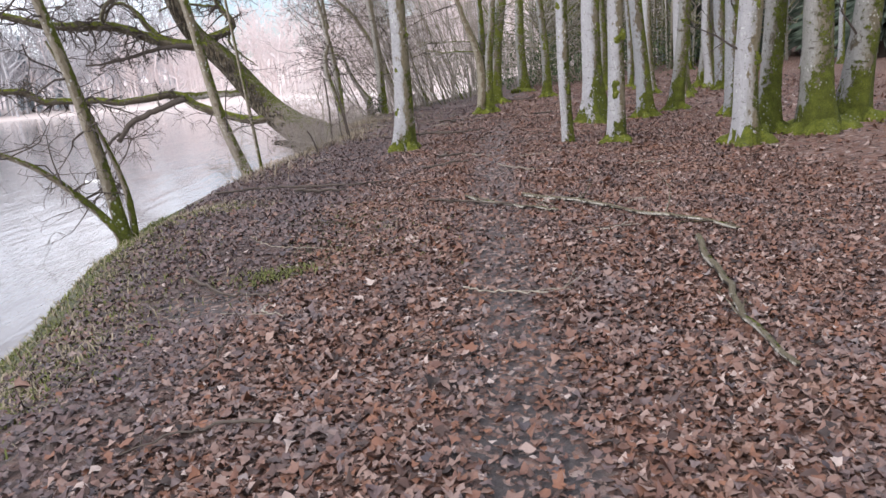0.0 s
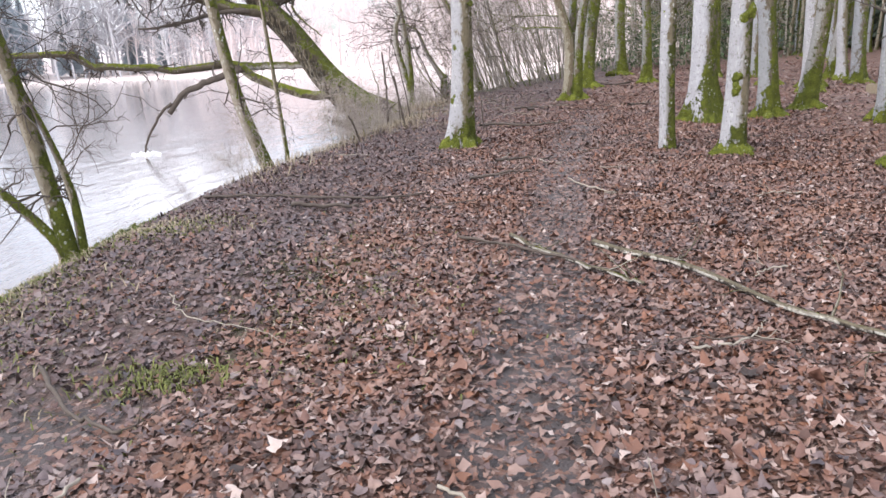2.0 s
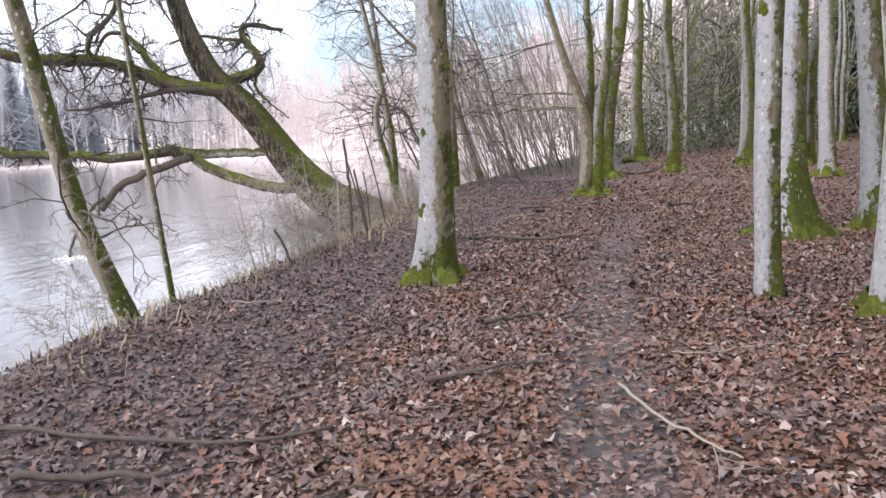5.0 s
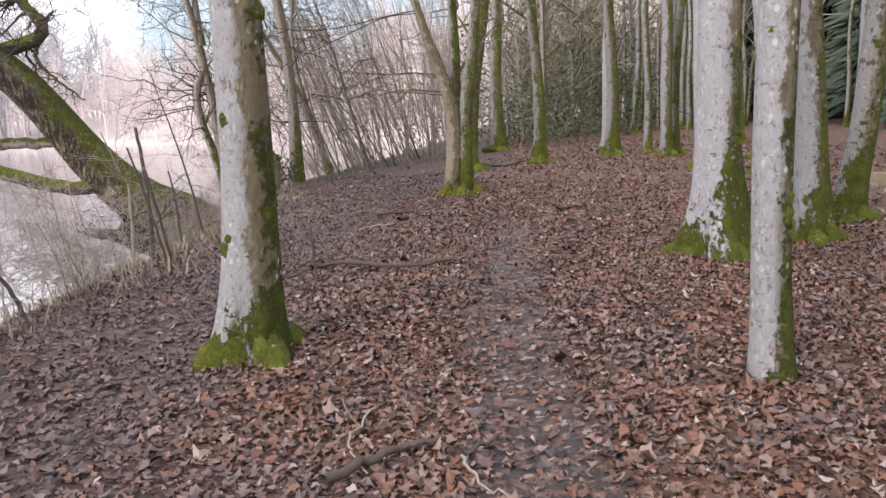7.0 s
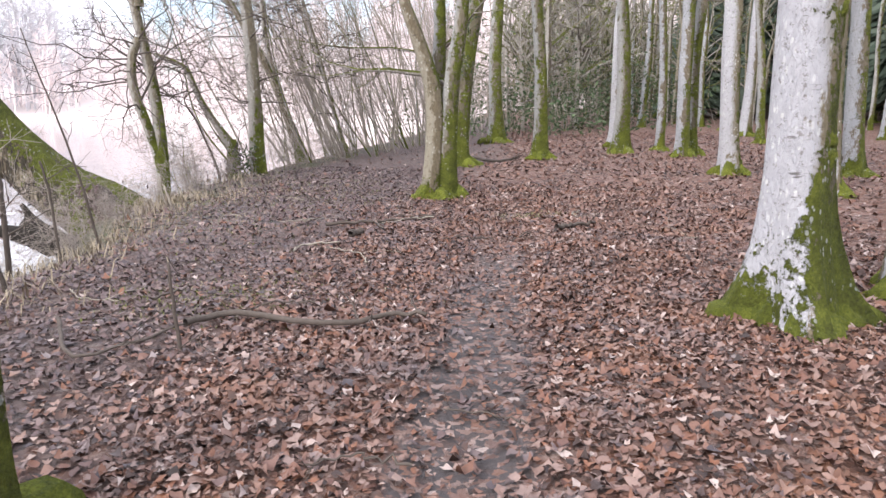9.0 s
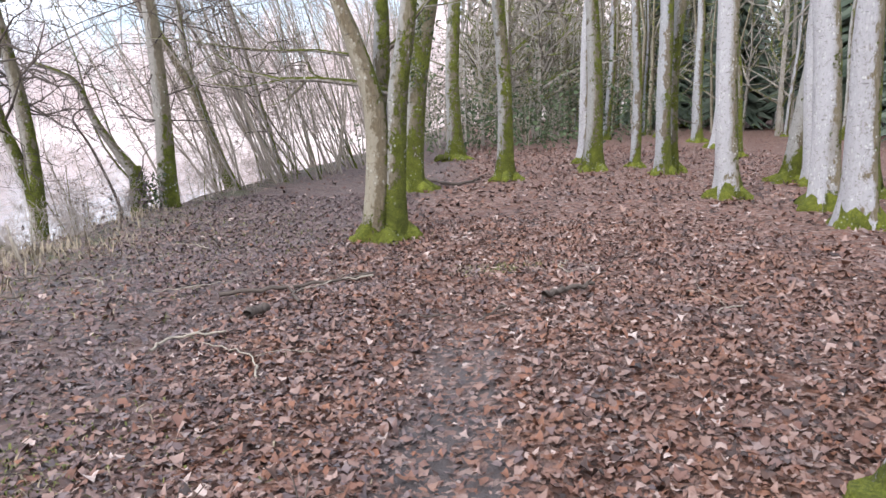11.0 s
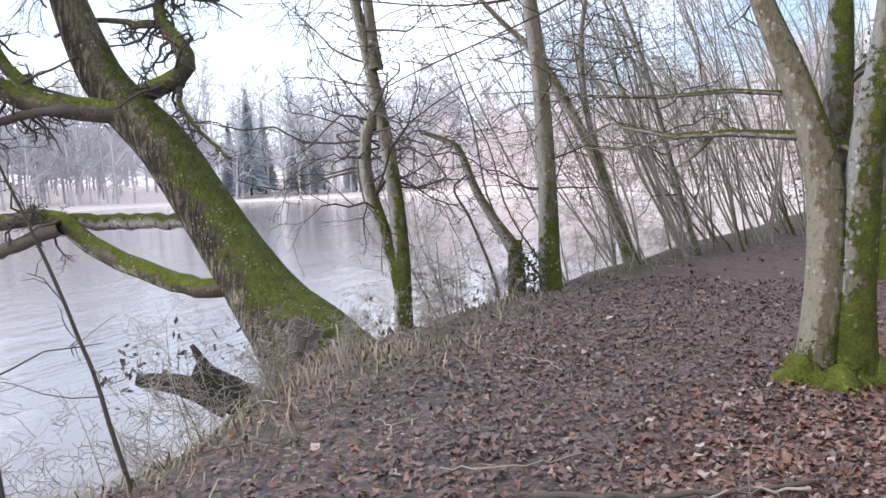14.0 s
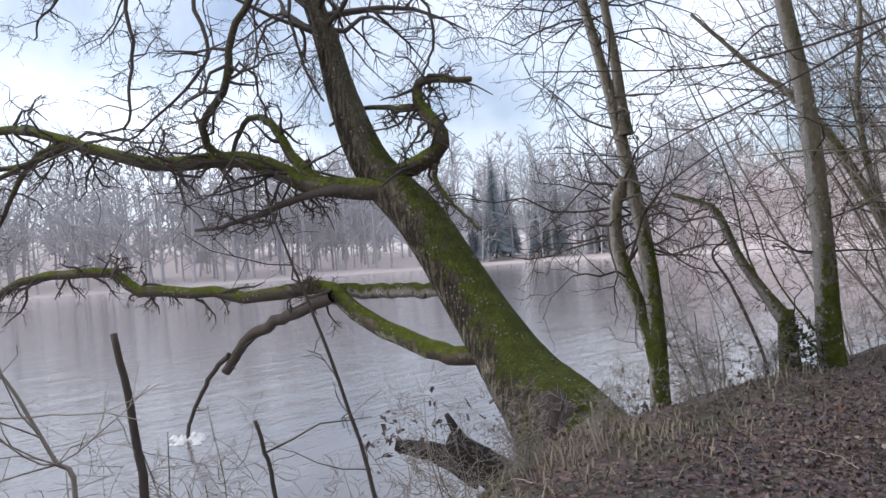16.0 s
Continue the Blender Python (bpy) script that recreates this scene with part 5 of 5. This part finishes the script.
def scatter(name, label, places, heights, material, seed):
    rng = np.random.default_rng(seed)
    vs, fs, o = [], [], 0
    for p, h in zip(places, heights):
        v, f = TEMPLATES[int(rng.integers(len(TEMPLATES)))]
        a = rng.uniform(0, 6.28)
        w = h * rng.uniform(0.8, 1.3)
        vs.append(np.stack([p[0] + (v[:, 0] * math.cos(a) - v[:, 1] * math.sin(a)) * w, p[1] + (v[:, 0] * math.sin(a) + v[:, 1] * math.cos(a)) * w, p[2] + v[:, 2] * h], -1))
        fs.append(f + o)
        o += len(v)
    return bulk(name, np.concatenate(vs), np.concatenate(fs), material, label, "woods")


def far_woods(name, label, count, depth, span, height, material, seed):
    rng = np.random.default_rng(seed)
    u = rng.uniform(*span, count)
    k = np.clip((u * 59).astype(int), 0, 58)
    d = depth[0] + (depth[1] - depth[0]) * rng.random(count) ** 1.4
    b = far_pts[k] + (far_pts[k + 1] - far_pts[k]) * (u * 59 - k)[:, None] + far_nrm[k] * d[:, None]
    b[:, 2] = far_height(d, u) - 0.3
    return scatter(name, label, b, height * rng.uniform(0.65, 1.15, count), material, seed)


far_woods("far_woods", "bare winter woods across the river, greyed with painted haze", 420, (3, 60), (0.02, 0.50), 22, M_FARHAZE, 61)
far_woods("far_woods", "bare brown winter woods on the slope across the river, paled with painted haze", 460, (4, 105), (0.45, 1.0), 13, M_FARBROWNHAZE, 62)


def conifer(x, y, z, h, seed, mat_=None):
    rng = np.random.default_rng(seed)
    root = thing("conifer_tree", (x, y, z), "far-off conifer in the background", "tree", "far spruces")
    s = Shape()
    s.tube([(x, y, z), (x, y, z + h * 0.5), (x, y, z + h)], [0.25, 0.15, 0.03], 6)
    part("trunk", s, M_TWIG, root)
    s = Shape()
    for i in range(2600):
        t = rng.uniform(0.08, 1.0)
        a = rng.uniform(0, 6.28)
        L = h * 0.20 * (1.03 - t) * rng.uniform(0.25, 1.1) + 0.2
        c = np.array([x, y, z + h * t])
        e = c + np.array([math.cos(a) * L, math.sin(a) * L, -L * rng.uniform(0.1, 0.5)])
        sd = np.array([-math.sin(a), math.cos(a), 0]) * L * 0.06
        m = (c + e) / 2
        s.piece([c, m + sd, e, m - sd, m + np.array([0, 0, 0.12 * L])], [(0, 1, 4), (1, 2, 4), (2, 3, 4), (3, 0, 4)])
    part("needles", s, mat_ or M_CONIFER, root, "needles, hazed pale across the river, dark green in the wood", smooth=False)


# Spruces across the river, with haze painted into their needles.
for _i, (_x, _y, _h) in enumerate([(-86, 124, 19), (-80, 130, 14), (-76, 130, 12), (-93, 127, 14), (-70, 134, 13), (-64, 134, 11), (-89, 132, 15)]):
    conifer(_x, _y, 0.0, _h, 700 + _i, M_SPRUCEHAZE)
# Last seven are added to darken the wood, in place of dark brown trunks.
for _i, (_x, _y, _h) in enumerate([(24, 56, 15), (27, 53, 16), (21, 60, 14), (30, 58, 17), (33, 50, 15), (25, 63, 16), (36, 60, 16), (24, 40, 15), (27, 38, 14), (29, 43, 16), (33, 40, 15), (25, 46, 16), (35, 46, 15), (31, 35, 14)]):
    conifer(_x, _y, float(ground_z(_x, _y)), _h, 730 + _i)


def backdrop():
    """Wooded slopes far off, closing the place all round."""
    s = Shape()
    rng = np.random.default_rng(3)
    n = 120
    ang = np.linspace(0, 2 * math.pi, n, endpoint=False)
    R = 240 + 15 * np.sin(ang * 3)
    top = 18 + 4 * np.sin(ang * 5 + 1) + 3 * np.sin(ang * 13) + rng.normal(0, 1.2, n)
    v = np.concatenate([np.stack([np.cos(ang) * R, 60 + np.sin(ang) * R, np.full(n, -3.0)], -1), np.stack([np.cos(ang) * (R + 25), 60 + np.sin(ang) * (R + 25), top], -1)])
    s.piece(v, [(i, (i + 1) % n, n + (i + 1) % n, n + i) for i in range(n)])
    m = Nodes("hazed_distant_woods")
    # Distance haze is painted in: the woods are coloured pale grey.
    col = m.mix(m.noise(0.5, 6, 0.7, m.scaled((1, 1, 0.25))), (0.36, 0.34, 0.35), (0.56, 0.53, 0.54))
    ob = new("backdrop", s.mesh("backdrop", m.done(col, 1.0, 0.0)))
    tagged(ob, "distant hazy wooded hills", "hills", kind="structure")


backdrop()


def near_backwood():
    """Thicket of thin bare trunks far back in the wood."""
    rng = np.random.default_rng(8)
    s = Shape()
    for _ in range(330):
        x, y = rng.uniform(4, 70), rng.uniform(30, 95)
        if x < 8 + (y - 40) * 0.3 or (y < 52 and x < 22):
            continue
        z = float(ground_z(x, y)) - 0.2
        h = rng.uniform(7, 15)
        p = np.array([(x, y, z), (x + rng.normal(0, 0.3), y, z + h * 0.5), (x + rng.normal(0, 0.7), y + rng.normal(0, 0.5), z + h)])
        s.tube(p, np.array([1.0, 0.7, 0.2]) * rng.uniform(0.06, 0.17), 6, cap=False)
        for _ in range(5):
            t = rng.uniform(0.2, 1.0)
            q = p[0] + (p[2] - p[0]) * t
            a = rng.uniform(0, 6.28)
            bough(s, q, (math.cos(a), math.sin(a), rng.uniform(0.2, 1.0)), rng.uniform(1.0, 3.0), 0.025, rng, 1, 3, 3, 0, 0.2, 0.8, 3, 0.3)
    ob = new("distant_trunks", s.mesh("distant_trunks", M_OLIVE))
    tagged(ob, "thicket of thin bare trunks deep in the wood", "woods", kind="stuff")


near_backwood()
_rng = np.random.default_rng(66)
_x, _y = _rng.uniform(4, 48, 260), _rng.uniform(44, 92, 260)
_ok = (_x > 5 + (_y - 44) * 0.22) & ~((np.abs(_x - 15.5) < 2) & (_y < 52))
def thicket(xs, ys, hs, seed):
    """Thin bare saplings deep in the wood, each on its own."""
    rng = np.random.default_rng(seed)
    kinds = []
    for v, f in TEMPLATES:
        me = bpy.data.meshes.new("bare_sapling")
        me.from_pydata(v.tolist(), [], f.tolist())
        me.materials.append(M_LIMB)
        kinds.append(me)
    for x, y, h in zip(xs, ys, hs):
        ob = new("bare_sapling", kinds[int(rng.integers(len(kinds)))])
        w = h * rng.uniform(0.8, 1.3)
        ob.matrix_world = Matrix.LocRotScale((x, y, float(ground_z(x, y)) - 0.15), Euler((0, 0, rng.uniform(0, 6.28))), (w, w, h))
        tagged(ob, "thin bare sapling deep in the beech wood", "tree", "thicket of saplings")


thicket(_x[_ok], _y[_ok], _rng.uniform(6, 13, int(_ok.sum())), 67)


def undergrowth():
    """Dark evergreen leaves low among the far trunks."""
    rng = np.random.default_rng(18)
    n = 9000
    c = np.array([(6.5, 44, 1.2), (9.0, 46, 1.3), (11.5, 49, 1.4), (7.5, 49, 1.5), (14, 52, 1.5), (5.2, 46, 1.0), (9.5, 52, 2.4), (12.5, 54, 2.6), (17, 52, 1.6), (7.5, 54, 2.2)])
    k = rng.integers(0, len(c), n)
    p = c[k] + rng.normal(0, 1, (n, 3)) * (2.1, 1.9, 1.1)
    p[:, 2] = np.abs(p[:, 2])
    a = rng.normal(0, 1, (n, 3)) * 0.055
    b = rng.normal(0, 1, (n, 3)) * 0.035
    v = np.stack([p - a, p + b, p + a, p - b], 1).reshape(-1, 3)
    f = np.arange(n * 4).reshape(-1, 4)
    bulk("evergreen_undergrowth", v, f, M_HOLLY, "dark evergreen bushes deep in the wood", "bushes")


undergrowth()


# ---------------------------------------------------------------- small things at the water's edge
def ragged_leaves(name, label, spots, n, size, material, seed):
    """Small ragged leaves caught in twigs."""
    rng = np.random.default_rng(seed)
    c = np.array(spots)
    k = rng.integers(0, len(c), n)
    p = c[k, :3] + rng.normal(0, 1, (n, 3)) * c[k, 3:4]
    p[:, 2] = np.maximum(p[:, 2], np.maximum(ground_z(p[:, 0], p[:, 1]), WATER_Z) + 0.01)
    a = rng.normal(0, 1, (n, 3)) * size
    b = rng.normal(0, 1, (n, 3)) * size * 0.6
    v = np.stack([p - a, p + b, p + a, p - b, p + np.cross(a, b) / size * 0.3], 1).reshape(-1, 3)
    o = np.arange(n)[:, None, None] * 5
    f = (o + np.array([[0, 1, 4], [1, 2, 4], [2, 3, 4], [3, 0, 4]])[None]).reshape(-1, 3)
    return bulk(name, v, f, material, label, "leaves")


ragged_leaves("ivy_leaves", "dark ivy leaves on a mossy trunk", [(2.45, 28.4, 2.2, 0.20), (2.6, 28.4, 3.2, 0.20)], 500, 0.022, M_HOLLY, 71)
ragged_leaves("ivy_leaves", "dark ivy leaves on a broken stump", [(-2.02, 26.62, 0.25, 0.12), (-1.95, 26.6, 0.5, 0.10), (-2.1, 26.6, 0.1, 0.14), (-1.9, 26.62, 0.15, 0.12)], 420, 0.018, M_HOLLY, 74)
ragged_leaves("withered_leaves", "withered brown leaves caught in twigs over the water", [(-2.0, 26.6, 0.2, 0.14), (-1.85, 26.55, 0.1, 0.14), (-2.2, 26.6, 0.35, 0.10), (-3.4, 25.2, -0.35, 0.22), (-3.9, 25.6, -0.45, 0.25), (-3.0, 25.4, -0.1, 0.20), (-2.6, 25.9, 0.15, 0.18), (-3.7, 22.6, 0.0, 0.15), (-4.2, 22.3, 0.05, 0.18), (-3.2, 22.9, -0.2, 0.16), (-3.5, 22.9, 0.2, 0.12), (-4.6, 22.0, 0.0, 0.15)], 620, 0.024, M_LEAF_WET, 72)


def foam():
    rng = np.random.default_rng(73)
    s = Shape()
    for _ in range(34):
        x, y, r = -10.36 + rng.normal(0, 0.20), 22.70 + rng.normal(0, 0.13), rng.uniform(0.03, 0.09)
        a = np.linspace(0, 2 * math.pi, 7, endpoint=False)
        ring = np.stack([x + np.cos(a) * r, y + np.sin(a) * r, np.full(7, WATER_Z + 0.003)], -1)
        s.piece(np.vstack([ring, [(x, y, WATER_Z + r * 0.9)]]), [(i, (i + 1) % 7, 7) for i in range(7)])
    m = Nodes("white_foam")
    ob = new("foam", s.mesh("foam", m.done(m.mix(m.noise(40), (0.7, 0.68, 0.64), (0.85, 0.84, 0.82)), 0.6)))
    tagged(ob, "white foam where a branch dips into the river", "foam", kind="stuff")


foam()


def loose_leaves():
    """Single dead leaves nearest the footpath, as pieces of the ground."""
    rng = np.random.default_rng(81)
    n = Nodes("single_dead_leaf")
    info = n.add("ShaderNodeObjectInfo")
    col = n.mix(n.math("MULTIPLY", n.noise(45, 4, 0.7), 0.5), n.steps(info.outputs["Random"], LITTER), (0.07, 0.045, 0.035))
    mat_ = n.done(col, 0.6, 0.4)
    kinds = []
    for i in range(8):
        th = np.linspace(0, 2 * math.pi, 14, endpoint=False)
        r = np.array([1.0, 0.72, 0.60, 0.90, 0.62, 0.80, 0.6, 0.45, 0.6, 0.80, 0.62, 0.90, 0.60, 0.72]) * (1 + rng.normal(0, 0.07, 14)) * 0.045
        x, y = r * np.cos(th), r * np.sin(th) * 0.85
        z = (rng.normal(0.2, 0.6) * x ** 2 + rng.normal(0.2, 0.6) * y ** 2) / 0.045 + rng.normal(0, 0.003, 14)
        z = z - z.min()
        s = Shape()
        s.piece(np.vstack([np.stack([x, y, z], -1), [(0, 0, float(z.mean()) * 0.4)]]), [(j, (j + 1) % 14, 14) for j in range(14)])
        kinds.append(s.mesh("leaf", mat_))
    for i in range(300):
        y = rng.uniform(1.8, 9.0) if i < 200 else rng.uniform(10, 18)
        x = float(along(PATH_X, y)) + rng.normal(0, 0.9)
        ob = new("leaf", kinds[i % 8])
        ob.parent = ground
        ob.matrix_local = Matrix.LocRotScale((x, y, float(ground_z(x, y)) + 0.03), Euler((rng.normal(0, 0.2), rng.normal(0, 0.2), rng.uniform(0, 6.28))), Vector((1, 1, 1)) * rng.uniform(0.7, 1.3))


loose_leaves()
